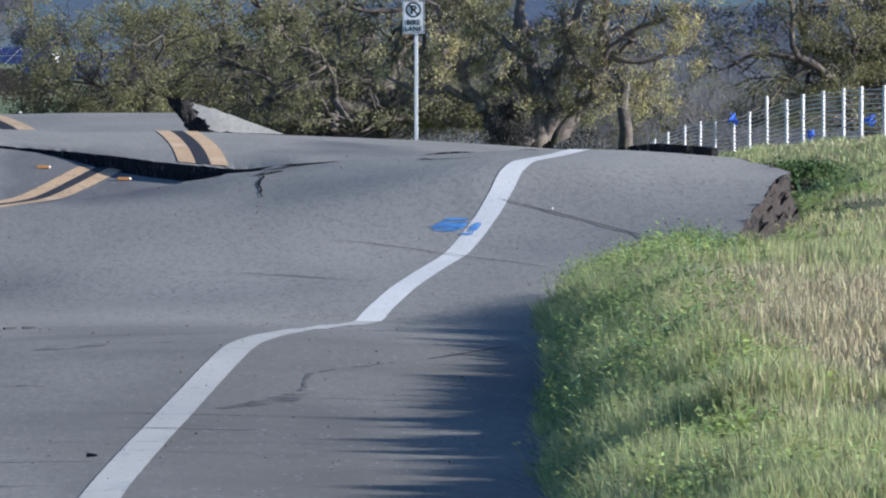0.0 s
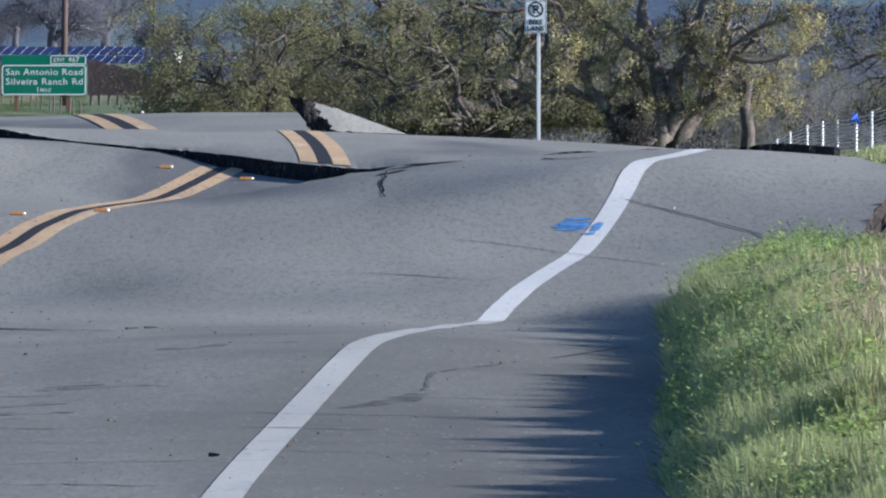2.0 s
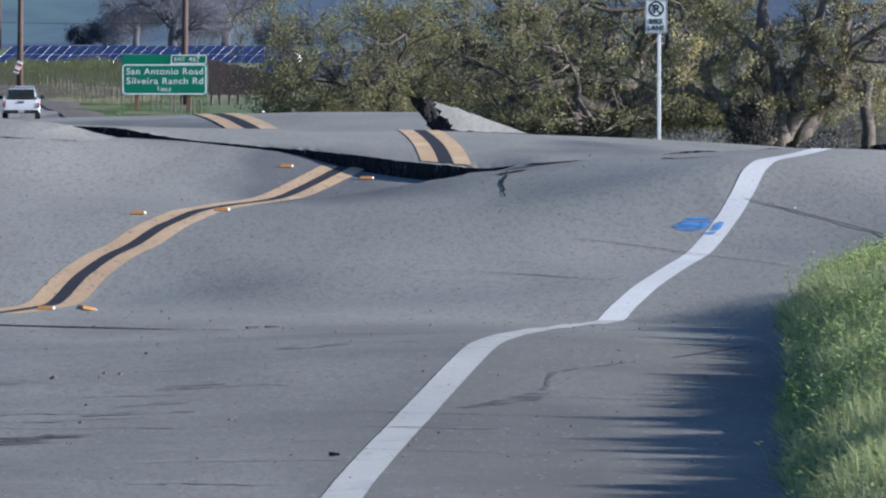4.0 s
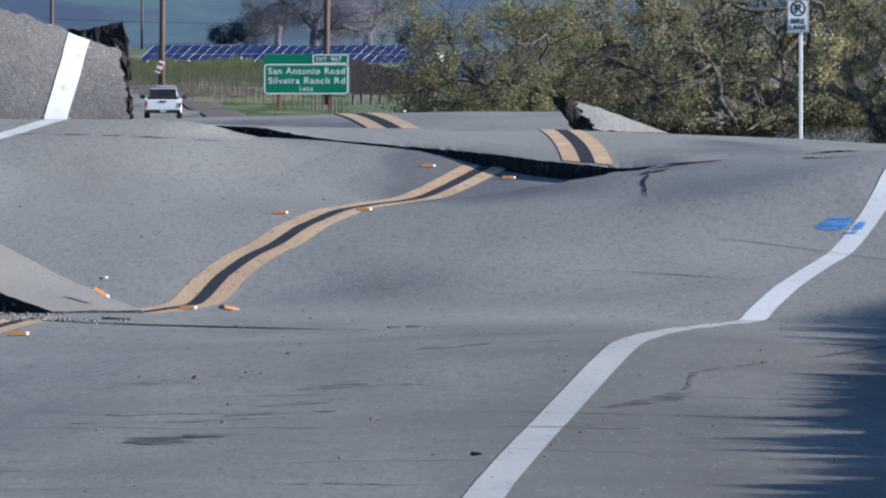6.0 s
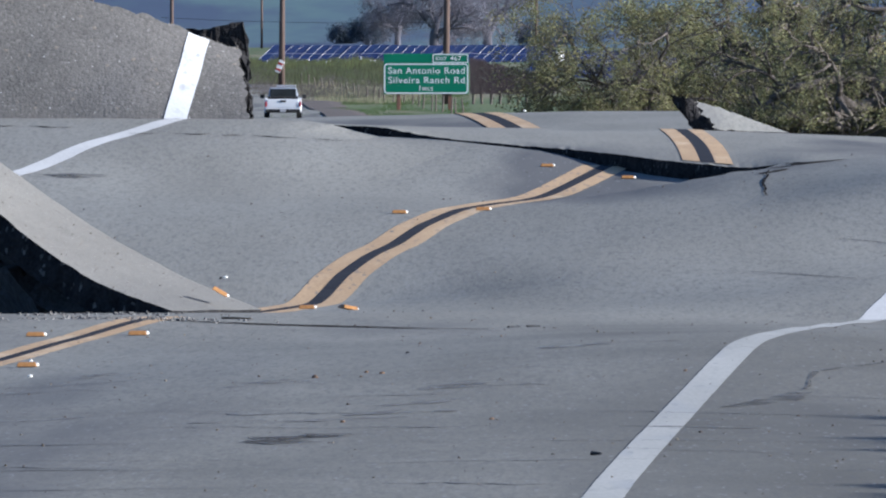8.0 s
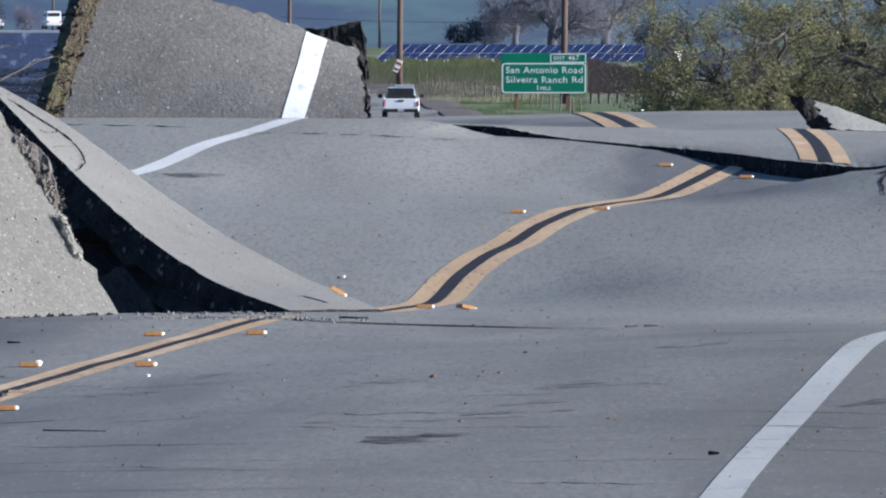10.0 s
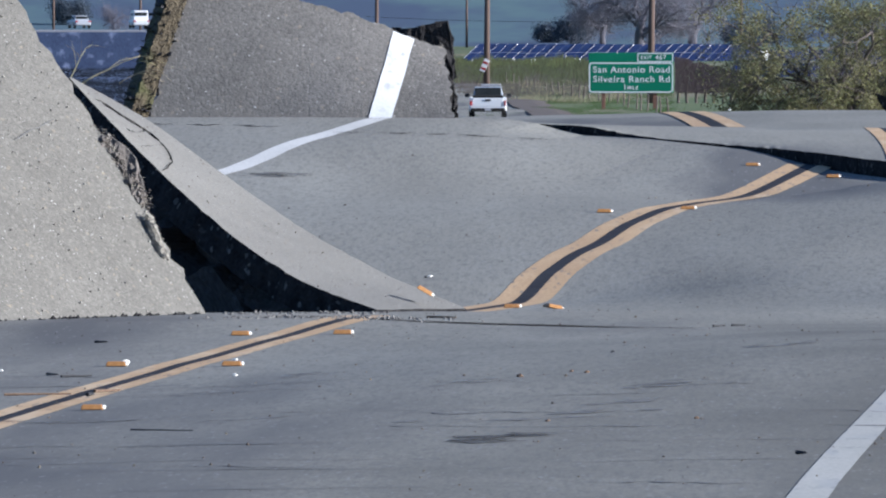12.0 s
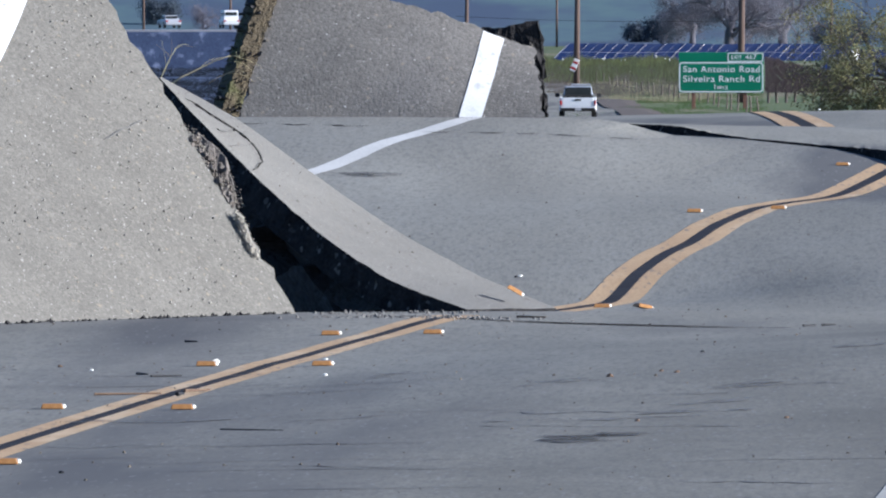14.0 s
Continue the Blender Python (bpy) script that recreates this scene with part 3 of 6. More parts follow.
def far_slab():
    """A further stretch of road that rises again behind the dip."""
    def top(x, t):
        z = 0.88 + 0.075 * math.sin(t * math.pi * 0.75)
        return (x + 0.25 * t, lerp(143, 176, t), z - 0.022 * abs(min(x + 0.6, 0)) - 0.35 * max(t - 0.85, 0))
    ob = sheet("road_slab", top, [-3.4 + 0.25 * k for k in range(17)], unit(20), [ASPHALT, BROKEN], 0.16, down=True)
    tagged(ob, "grey asphalt road crest beyond the dip", "road slab")
    for a, b, m, lab in ((-0.22, -0.07, YELLOW_LINE, "faded yellow centre line"), (-0.07, 0.07, BLACK_LINE, "black strip between the centre lines"), (0.07, 0.22, YELLOW_LINE, "faded yellow centre line")):
        strip("centre_line", lambda t: Vector(top(-0.80 - 1.05 * t + a, t)), lambda t: Vector(top(-0.80 - 1.05 * t + b, t)), unit(20), UP * 4, m, ob, lab)


far_slab()


def quad(a, b, c, d):
    """A bent four-cornered surface: a, b along the foot, c, d along the head."""
    a, b, c, d = Vector(a), Vector(b), Vector(c), Vector(d)
    return lambda u, v: a.lerp(b, u).lerp(c.lerp(d, u), v)


def near_slab():
    flat = quad((-6.6, 79.5, 0.28), (-3.10, 84.8, 0.34), (-6.9, 85.2, 2.6), (-4.42, 86.5, 2.365))

    def top(u, v):
        return flat(u, v) + Vector((0, 0, 0.012 * noise.noise(Vector((u * 3, v * 3, 2))))) + Vector((0.03 * math.sin(v * math.pi) * u ** 3, 0, 0))
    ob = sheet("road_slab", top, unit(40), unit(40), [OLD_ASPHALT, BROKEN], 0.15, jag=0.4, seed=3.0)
    tagged(ob, "tall weathered asphalt slab tipped up on its edge", "road slab")
    top_of["near"], slab_of["near"] = top, ob
    off = Vector((0, -0.006, 0.003))
    strip("edge_line", lambda v: top(0.735 + 0.62 * (v - 0.67), v), lambda v: top(0.78 + 0.64 * (v - 0.67), v), [0.1 + 0.86 * k for k in unit(40)], off, WHITE_LINE, ob, "white edge line on the slab")


near_slab()

FRONT_X = spline([(0, -2.28), (0.2, -2.65), (0.42, -3.02), (0.65, -3.42), (0.87, -3.77), (1, -3.95)])
FRONT_Z = spline([(0, 0.389), (0.2, 0.513), (0.42, 0.726), (0.65, 1.047), (0.87, 1.37), (1, 1.545)])
BACK_X = spline([(0, -1.86), (0.2, -2.26), (0.42, -2.72), (0.65, -3.19), (0.87, -3.62), (1, -4.02)])
BACK_Z = spline([(0, 0.368), (0.2, 0.523), (0.42, 0.756), (0.65, 1.053), (0.87, 1.34), (1, 1.552)])


def curled_lip():
    def top(u, v):
        f = Vector((float(FRONT_X(u)), 85.5 + 2.7 * u, float(FRONT_Z(u))))
        b = Vector((float(BACK_X(u)), 87.1 + 2.7 * u, float(BACK_Z(u))))
        return f.lerp(b, v)
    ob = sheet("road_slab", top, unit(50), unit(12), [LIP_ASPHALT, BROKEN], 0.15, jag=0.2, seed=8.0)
    tagged(ob, "curled asphalt lip bent up beside a dark hollow", "road slab")
    top_of["lip"], slab_of["lip"] = top, ob


curled_lip()


def shoulder_slab():
    flat = quad((-4.73, 118.0, 1.165), (-2.61, 118.0, 1.165), (-4.525, 118.6, 2.185), (-2.685, 118.6, 1.66))

    def top(u, v):
        p = flat(u, v)
        p.z += 0.02 * noise.noise(Vector((u * 4, v * 4, 6))) + 0.05 * math.sin(u * math.pi) * v
        return p
    ob = sheet("road_slab", top, unit(44), unit(24), [COARSE_ASPHALT, BROKEN], 0.15, jag=0.7, seed=12.0)
    tagged(ob, "weathered asphalt shoulder slab tipped up behind the road", "road slab")
    strip("edge_line", lambda v: top(0.72 + 0.086 * v, v), lambda v: top(0.795 + 0.091 * v, v), [0.005 + 0.975 * k for k in unit(24)], Vector((0, -0.004, 0.003)), WHITE_LINE, ob, "bright white edge line on the slab")


shoulder_slab()


def lump(name, label, category, at, size, material, seed=0.0, rough=0.3, squash=1.0):
    """A broken, uneven lump of earth or asphalt."""
    bm = bmesh.new()
    bmesh.ops.create_icosphere(bm, subdivisions=4, radius=1.0)
    for v in bm.verts:
        c = v.co.copy()
        k = 1 + rough * noise.noise(c * 1.7 + Vector((seed, 0, 0))) + 0.5 * rough * noise.noise(c * 5 + Vector((seed, 3, 0)))
        k *= min(1.25, 1 / max(abs(c.x), abs(c.y), abs(c.z)))
        v.co = Vector((c.x * size[0], c.y * size[1], c.z * size[2])) * k
    return tagged(part(name, bm, material, at=at), label, category)





def torn_earth():
    """A long clod of mossy earth that came up with the slab, standing along its broken side."""
    def top(u, v):
        z = lerp(1.12, 2.28, v)
        left, right = lerp(-4.985, -4.635, v), lerp(-4.76, -4.40, v)
        y = 118.0 + 0.6 * v + (lerp(0.55, -0.09, u / 0.4) if u < 0.4 else lerp(-0.09, -0.02, (u - 0.4) / 0.6))
        k = noise.noise(Vector((u * 2.5, v * 7, 4))) + 0.7 * noise.noise(Vector((u * 7, v * 19, 4))) + 0.5 * noise.noise(Vector((u * 15, v * 47, 4)))
        rim = 1.5 if u < 0.5 else 0.7
        return (lerp(left, right, u) + 0.012 * k * rim, y + 0.022 * k, z + 0.01 * noise.noise(Vector((u * 9, v * 31, 9))))
    tagged(sheet("earth_clod", top, unit(22), unit(120), [SOIL, SHADED_SOIL], 0.04), "brown mossy earth torn up beside the slab", "earth")


torn_earth()


def hollow_shade():
    """A dark earth sheet added to stand in for the shade beneath the curled lip."""
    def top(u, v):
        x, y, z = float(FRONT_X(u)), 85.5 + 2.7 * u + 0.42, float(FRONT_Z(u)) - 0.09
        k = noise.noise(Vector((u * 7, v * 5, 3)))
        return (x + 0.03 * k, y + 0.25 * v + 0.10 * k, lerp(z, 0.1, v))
    tagged(sheet("earth_bank", top, unit(36), unit(14), [SHADED_SOIL, SHADED_SOIL], 0.2), "dark earth sheet standing for the hollow's shade", "earth")


hollow_shade()



def wedge_slab():
    """A small triangular slab that stands up behind the thrust slab, its broken edge to the left."""
    def top(u, v):
        right, low, high = Vector((1.34, 136.6, 0.955)), Vector((0.73, 135.4, 0.985)), Vector((0.55, 137.2, 1.235))
        return low.lerp(high, v).lerp(right + Vector((0, 0.3 * v, 0)), u)
    ob = sheet("road_slab", top, unit(14), unit(10), [ASPHALT, BROKEN], 0.17, jag=0.8, seed=21.0)
    tagged(ob, "small tilted asphalt slab with a black broken edge", "road slab")


wedge_slab()


def broken_face(name, label, category, outline, y, deep, material, seed=0.0, rough=0.02, slope=0.0):
    """A ragged broken mass by its outline seen along the road (x, z), deep metres thick."""
    pts = []
    n = len(outline)
    for i in range(n):
        a, b = Vector(outline[i]), Vector(outline[(i + 1) % n])
        m = max(2, int((b - a).length / 0.025))
        for k in range(m):
            p = a.lerp(b, k / m)
            pts.append((p.x + rough * noise.noise(Vector((i * 3 + k * 0.9, seed, 0))), p.y + rough * noise.noise(Vector((i * 3 + k * 0.9, seed, 7)))))
    bm = bmesh.new()
    front = [bm.verts.new((x, y + 0.04 * noise.noise(Vector((x * 9, z * 9, seed))), z)) for x, z in pts]
    bm.faces.new(front)
    bmesh.ops.triangulate(bm, faces=bm.faces[:])
    bmesh.ops.subdivide_edges(bm, edges=bm.edges[:], cuts=1)
    for v in bm.verts:
        v.co.y += 0.05 * noise.noise(v.co * 12 + Vector((seed, 0, 0)))
    ext = bmesh.ops.extrude_face_region(bm, geom=bm.faces[:])
    for v in ext["geom"]:
        if isinstance(v, bmesh.types.BMVert):
            v.co.y += deep
    for v in bm.verts:
        v.co.y += slope * (v.co.z - outline[0][1])
    bmesh.ops.recalc_face_normals(bm, faces=bm.faces[:])
    return tagged(part(name, bm, material), label, category)


broken_face("asphalt_chunk", "black broken edge below the small tilted slab", "asphalt chunk", [(0.375, 1.262), (0.56, 1.235), (0.605, 1.20), (0.585, 1.175), (0.645, 1.14), (0.622, 1.105), (0.695, 1.08), (0.672, 1.05), (0.735, 1.03), (0.712, 1.005), (0.775, 0.985), (0.60, 0.95), (0.50, 1.08)], 135.3, 0.5, BROKEN, 4.0)
broken_face("asphalt_chunk", "black broken edge of a further asphalt slab", "asphalt chunk", [(-3.17, 1.79), (-2.92, 1.80), (-2.67, 1.85), (-2.63, 1.62), (-2.625, 1.40), (-2.595, 1.14), (-2.75, 1.14), (-3.17, 1.5)], 118.74, 0.3, BROKEN, 9.0, 0.03)
broken_face("rubble_mass", "grey-brown rubble crumbling from the tipped slab's side", "rubble", [(-3.70, 1.275), (-3.62, 1.26), (-3.55, 1.21), (-3.50, 1.155), (-3.465, 1.05), (-3.443, 0.96), (-3.45, 0.89), (-3.52, 0.99), (-3.60, 1.09), (-3.68, 1.19)], 85.635, 0.06, RUBBLE, 15.0, 0.02, 0.84)
broken_face("asphalt_chunk", "crumbled rim on the tipped slab's side, paled for the sun", "asphalt chunk", [(-3.46, 0.865), (-3.405, 0.85), (-3.365, 0.77), (-3.322, 0.68), (-3.345, 0.655), (-3.40, 0.74)], 85.225, 0.06, SUNLIT_RIM, 19.0, 0.012, 0.84)
# ---------------------------------------------------------------- the grass verge
BANK = spline([(5, 0.0), (50, 0.25), (70, 0.36), (80, 0.36), (90, 0.35), (95, 0.38), (100, 0.47), (105, 0.56), (115, 0.62), (130, 0.52), (150, 0.40), (200, -0.05), (245, -0.5)])


OVERGROWN = spline([(5, -0.06), (56, -0.05), (62, 0.0), (70, 0.09), (75, 0.13), (79.5, 0.29), (83, 0.30), (87, 0.12), (92, 0.05), (245, 0.05)])


def verge_x(y):
    edge = road_x(y) + 4.9 if y < 110 else 4.60 + 0.004 * (y - 110)
    return edge - float(OVERGROWN(y)) + 0.06 * noise.noise(Vector((y * 0.35, 0, 3)))


SWELL = spline([(5, 0), (102, 0), (112, 0.13), (125, 0.20), (140, 0.18), (175, 0), (245, 0)])
RISE = spline([(5, 0.29), (50, 0.30), (68, 0.33), (75, 0.34), (80, 0.28), (90, 0.18), (110, 0.14), (245, 0.14)])


def verge_z(w, y):
    k = min(max(w, 0), 1)
    return float(BANK(y)) + (float(RISE(y)) - 0.03 + 0.11 * noise.noise(Vector((y * 0.8, 3, 3))) + 0.12 * noise.noise(Vector((y * 2.1, 3, 3)))) * min(max((w + 0.02) / 0.45, 0), 1) + 0.06 * k * k * (3 - 2 * k) + float(SWELL(y)) * min(max(w / 1.2, 0), 1) + 0.035 * max(w - 1, 0) * math.exp(-max(w - 1, 0) / 8) + 0.05 * noise.noise(Vector((w * 0.9, y * 0.3, 5))) * min(1, 0.3 + k)


def verge():
    ys = [-60, -40, -20, -5] + steps(5, 140, 1.0) + [145, 150, 160, 170, 185, 200, 220, 245]
    ws = [-0.25, -0.1, 0.0, 0.15, 0.3, 0.5, 0.7, 1.0, 1.3, 1.7, 2.2, 3, 4, 6, 9, 14, 22, 34]
    verts = []
    for y in ys:
        for i, w in enumerate(ws):
            z = verge_z(w, y) - (0.4 if i == 0 else 0.0)
            if w > 9:
                z = lerp(z, ground_z(verge_x(y) + w, y) - 0.1, (w - 9) / 25)
            verts.append((verge_x(y) + w, y, z))
    n = len(ws)
    faces = [(j * n + i, j * n + i + 1, (j + 1) * n + i + 1, (j + 1) * n + i) for j in range(len(ys) - 1) for i in range(n - 1)]
    tagged(link("verge", verts, faces, VERGE, smooth=True), "earth bank of the roadside under long grass", "verge", kind="structure")


verge()


def blades(name, spots, material, label, wide=0.005, bow=0.35, seed=1):
    """Grass blades: spots are (x, y, z, height); each blade is three bent pieces that taper to a point."""
    rng = np.random.default_rng(seed)
    s = np.array(spots)
    n = len(s)
    a = rng.uniform(0, 2 * np.pi, n)
    lean = rng.normal(0, bow, n)
    d = np.stack([np.cos(a), np.sin(a)], 1) * lean[:, None] + np.array([-0.03, 0.0])
    side = np.stack([np.cos(a + 1.3), 0.4 * np.sin(a + 1.3)], 1)
    side /= np.linalg.norm(side, axis=1)[:, None]
    h = s[:, 3] * rng.uniform(0.55, 1.15, n)
    w = wide * rng.uniform(0.6, 1.4, n) * (1 + np.maximum(s[:, 1] - 85, 0) / 60)
    V = np.zeros((n, 5, 3))
    for k, (f, tw) in enumerate(((0, 1.0), (0.55, 0.8))):
        for sg in (0, 1):
            c = V[:, 2 * k + sg]
            c[:, :2] = s[:, :2] + d * (h * f * f)[:, None] + side * (w * tw * (sg - 0.5))[:, None]
            c[:, 2] = s[:, 2] + h * f
    V[:, 4, :2] = s[:, :2] + d * h[:, None]
    V[:, 4, 2] = s[:, 2] + h * (1 - 0.3 * np.abs(lean))
    base = (np.arange(n) * 5)[:, None]
    quads = (base + np.array([0, 1, 3, 2])).tolist()
    tris = (base + np.array([2, 3, 4])).tolist()
    ob = link(name, V.reshape(-1, 3).tolist(), quads + tris, material)
    return tagged(ob, label, "grass", kind="stuff")


def sow():
    rng = np.random.default_rng(7)
    green, dry = [], []
    for k in range(520000):
        y = 44 + 106 * rng.random() ** 1.3
        w = -0.12 + (2.0 if y > 100 else 1.65) * rng.random() ** 1.3
        x = verge_x(y) + w
        tuft = noise.noise(Vector((x * 2.2, y * 0.55, 1)))
        patch = noise.noise(Vector((x * 1.1, y * 0.13, 9)))
        if (tuft < -0.25 and rng.random() < 0.6) or (y > 95 and rng.random() < 0.45):
            continue
        h = 0.075 + 0.12 * max(0, tuft + 0.3) + 0.05 * max(0, 1 - w / 0.4) + 0.13 * max(0, 1 - abs(y - 76) / 6.5) * max(0, 1 - w / 0.7)
        h += (0.055 + 0.07 * noise.noise(Vector((y * 1.7, 8, 8)))) * math.exp(-((w - 0.12) / 0.22) ** 2) * (y < 84)
        if w < 0.0:
            h *= 0.75
        if y > 88:
            h *= max(0.55, 1 - (y - 88) / 25)
        straw = 0.14 + 0.28 * min(max((w - 0.6) / 0.5, 0), 1) + 1.1 * max(0, 1.25 - abs(y - 64.5) / 8) * min(max((w - 0.35) / 0.3, 0), 1) + 0.7 * max(0, patch) * min(max((w - 0.2) / 0.3, 0), 1)
        if rng.random() < straw:
            dry.append((x, y, verge_z(w, y) - 0.02, h * 0.85))
        else:
            green.append((x, y, verge_z(w, y) - 0.02, h))
    blades("grass", green, GRASS, "long green grass on the roadside bank", 0.0055, 0.36, 1)
    blades("dry_grass", dry, DRY_GRASS, "straw-coloured dry grass on the roadside bank", 0.0048, 0.42, 2)


sow()


def weeds():
    """Small-leaved weeds that crowd the edge of the paving in bushy clumps, some with pale seed heads."""
    r = random.Random(17)
    vs, fs = [], []
    for k in range(1420):
        y0 = r.uniform(48, 87) if r.random() < 0.85 else r.uniform(87, 116)
        w0 = abs(r.gauss(0, 0.30)) - 0.04
        # a tall bushy stand where the bank meets the dip in the road
        hollow = k >= 1250 or k % 12 == 0
        corner = hollow or k % 6 == 0
        if corner:
            y0, w0 = (r.uniform(83.9, 88.2), r.uniform(-0.18, 0.32)) if hollow else (r.uniform(76.5, 83.5), r.uniform(0.0, 0.75))
        big = r.uniform(0.5, 1.0) * (1.25 if w0 < 0.25 else 0.75) * (1 + 0.35 * max(0, 1 - abs(y0 - 76) / 6)) * (0.7 if y0 > 90 else 1)
        for _ in range(r.randint(5, 11)):
            y, w = y0 + r.gauss(0, 0.22), w0 + r.gauss(0, 0.045)
            x, z = verge_x(y) + w, verge_z(w, y)
            tall = 0.20 * big * r.uniform(0.55, 1.1) if not corner else (r.uniform(0.24, 0.35) if hollow else r.uniform(0.20, 0.32)) * (1 - 0.65 * smooth((w - 0.25) / 0.5))
            lean = Vector((r.gauss(0, 0.22), r.gauss(0, 0.3), 1)).normalized()
            o = len(vs)
            tip = Vector((x, y, z)) + lean * tall
            vs += [(x - 0.003, y, z - 0.02), (x + 0.003, y, z - 0.02), tip]
            fs.append((o, o + 1, o + 2))
            for i in range(15):
                a = r.uniform(0, 2 * math.pi)
                f = (i + 2) / 16
                c = Vector((x, y, z)) + lean * tall * f
                u = Vector((math.cos(a), math.sin(a), r.uniform(-0.4, 0.7))).normalized()
                v = u.cross(Vector((r.gauss(0, .5), r.gauss(0, .5), 1))).normalized()
                sz = r.uniform(0.012, 0.024) * (1.25 - 0.7 * f)
                o = len(vs)
                vs += [c, c + u * sz * 0.9 + v * sz * 0.42, c + u * sz * 2.1, c + u * sz * 0.9 - v * sz * 0.42]
                fs.append((o, o + 1, o + 2, o + 3))
    tagged(link("weeds", vs, fs, WEED), "bushy leafy green weeds along the paving's edge", "weeds", kind="stuff")


WEED = surface("weed_leaf", (0.180, 0.255, 0.088), (0.48, 0.545, 0.180), 1.6, 9, 0.65, 0, 0, island=0.4, stain=(0.17, 0.265, 0.16), stain_scale=1.1, stain_cut=0.54, through_light=0.55)
weeds()


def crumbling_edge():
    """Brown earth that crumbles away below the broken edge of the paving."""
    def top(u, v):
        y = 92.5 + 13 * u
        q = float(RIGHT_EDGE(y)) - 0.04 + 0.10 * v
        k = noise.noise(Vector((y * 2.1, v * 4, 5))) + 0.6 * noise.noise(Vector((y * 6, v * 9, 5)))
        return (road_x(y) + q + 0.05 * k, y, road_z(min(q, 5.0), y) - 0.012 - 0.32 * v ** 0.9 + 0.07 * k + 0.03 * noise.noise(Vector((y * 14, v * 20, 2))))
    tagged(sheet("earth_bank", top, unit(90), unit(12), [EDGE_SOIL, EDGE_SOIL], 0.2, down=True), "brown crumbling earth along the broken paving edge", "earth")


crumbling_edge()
# ---------------------------------------------------------------- trees
class Tree:
    """Limbs grow, bend and fork; small leaves gather in clumps on the twigs."""

    def __init__(self, seed, leafy=1.0, leaf=0.055, clump=12, spread=0.17, droop=0.12, wiggle=0.35):
        self.rng = random.Random(seed)
        self.wv, self.wf, self.lv, self.lf = [], [], [], []
        self.leafy, self.leaf, self.clump, self.spread, self.droop, self.wiggle = leafy, leaf, clump, spread, droop, wiggle

    def vec(self, k=1.0):
        r = self.rng
        return Vector((r.gauss(0, k), r.gauss(0, k), r.gauss(0, k)))

    def wood(self, pts, radii, sides):
        vs, fs = tube(pts, radii, sides)
        o = len(self.wv)
        self.wv += vs
        self.wf += [tuple(o + i for i in f) for f in fs]

    def leaves(self, c):
        r = self.rng
        for _ in range(self.clump):
            p = c + self.vec(self.spread)
            a = self.vec().normalized()
            b = a.cross(self.vec().normalized()).normalized()
            s = self.leaf * r.uniform(0.6, 1.4)
            o = len(self.lv)
            self.lv += [p - a * s, p + b * s * 0.55, p + a * s, p - b * s * 0.55]
            self.lf.append((o, o + 1, o + 2, o + 3))

    def limb(self, p, d, length, radius, depth, low=-9.0):
        r = self.rng
        n = 6 if depth > 1 else 4
        pts, dirs = [p.copy()], []
        for i in range(n):
            d = (d + self.vec(self.wiggle / n ** 0.5) + Vector((0, 0, -self.droop if depth < 3 else 0.02))).normalized()
            if p.z < low and d.z < 0:
                d = Vector((d.x, d.y, 0.2)).normalized()
            p = p + d * length / n
            pts.append(p.copy())
            dirs.append(d.copy())
        end = radius * (0.55 if depth > 0 else 0.3)
        radii = [lerp(radius, end, i / n) * (1 + 0.12 * r.uniform(-1, 1)) for i in range(n + 1)]
        self.wood(pts, radii, 8 if depth > 3 else 6 if depth > 1 else 4)
        if depth == 0:
            if r.random() < self.leafy:
                self.leaves(pts[-1])
                if r.random() < 0.6:
                    self.leaves(pts[-3])
            return
        for i in range(2, n + 1):
            for _ in range(2 if i == n or depth <= 2 else 1):
                if r.random() < 0.8 or i == n:
                    nd = (dirs[i - 1] * 0.75 + self.vec(0.6)).normalized()
                    self.limb(pts[i], nd, length * r.uniform(0.45, 0.72), radii[i] * r.uniform(0.45, 0.75), depth - 1, low)

    def finish(self, name, label, at, bark, leaf, category="tree", group=""):
        t = thing(name, label, category, at, group)
        link("trunk", self.wv, self.wf, bark, t, smooth=True)
        if self.lv:
            link("crown", self.lv, self.lf, leaf, t)
        return t


def oak(seed, at, trunk_h, trunk_r, limbs, reach, label, leafy=0.85, low=0.5):
    t = Tree(seed, leafy * 0.50, leaf=0.022, clump=58, spread=0.080, droop=0.10, wiggle=0.62)
    r = t.rng
    pts = [Vector((0, 0, -0.3)), Vector((0.05, 0, 0.15)), Vector((r.uniform(-.15, .15), 0, trunk_h * 0.55)), Vector((r.uniform(-.25, .25), 0, trunk_h))]
    t.wood(pts, [trunk_r * 1.5, trunk_r * 1.1, trunk_r, trunk_r * 0.95], 10)
    for k in range(limbs):
        a = 2 * math.pi * (k + r.uniform(-.25, .25)) / limbs
        rise = r.uniform(0.05, 0.9)
        d = Vector((math.cos(a), 0.7 * math.sin(a), rise)).normalized()
        t.limb(pts[3 if k % 2 else 2] + Vector((0, 0, r.uniform(-.2, .1))), d, reach * r.uniform(0.75, 1.1), trunk_r * r.uniform(0.45, 0.7), 3, low)
    return t.finish("oak_tree", label, at, BARK, LEAF)


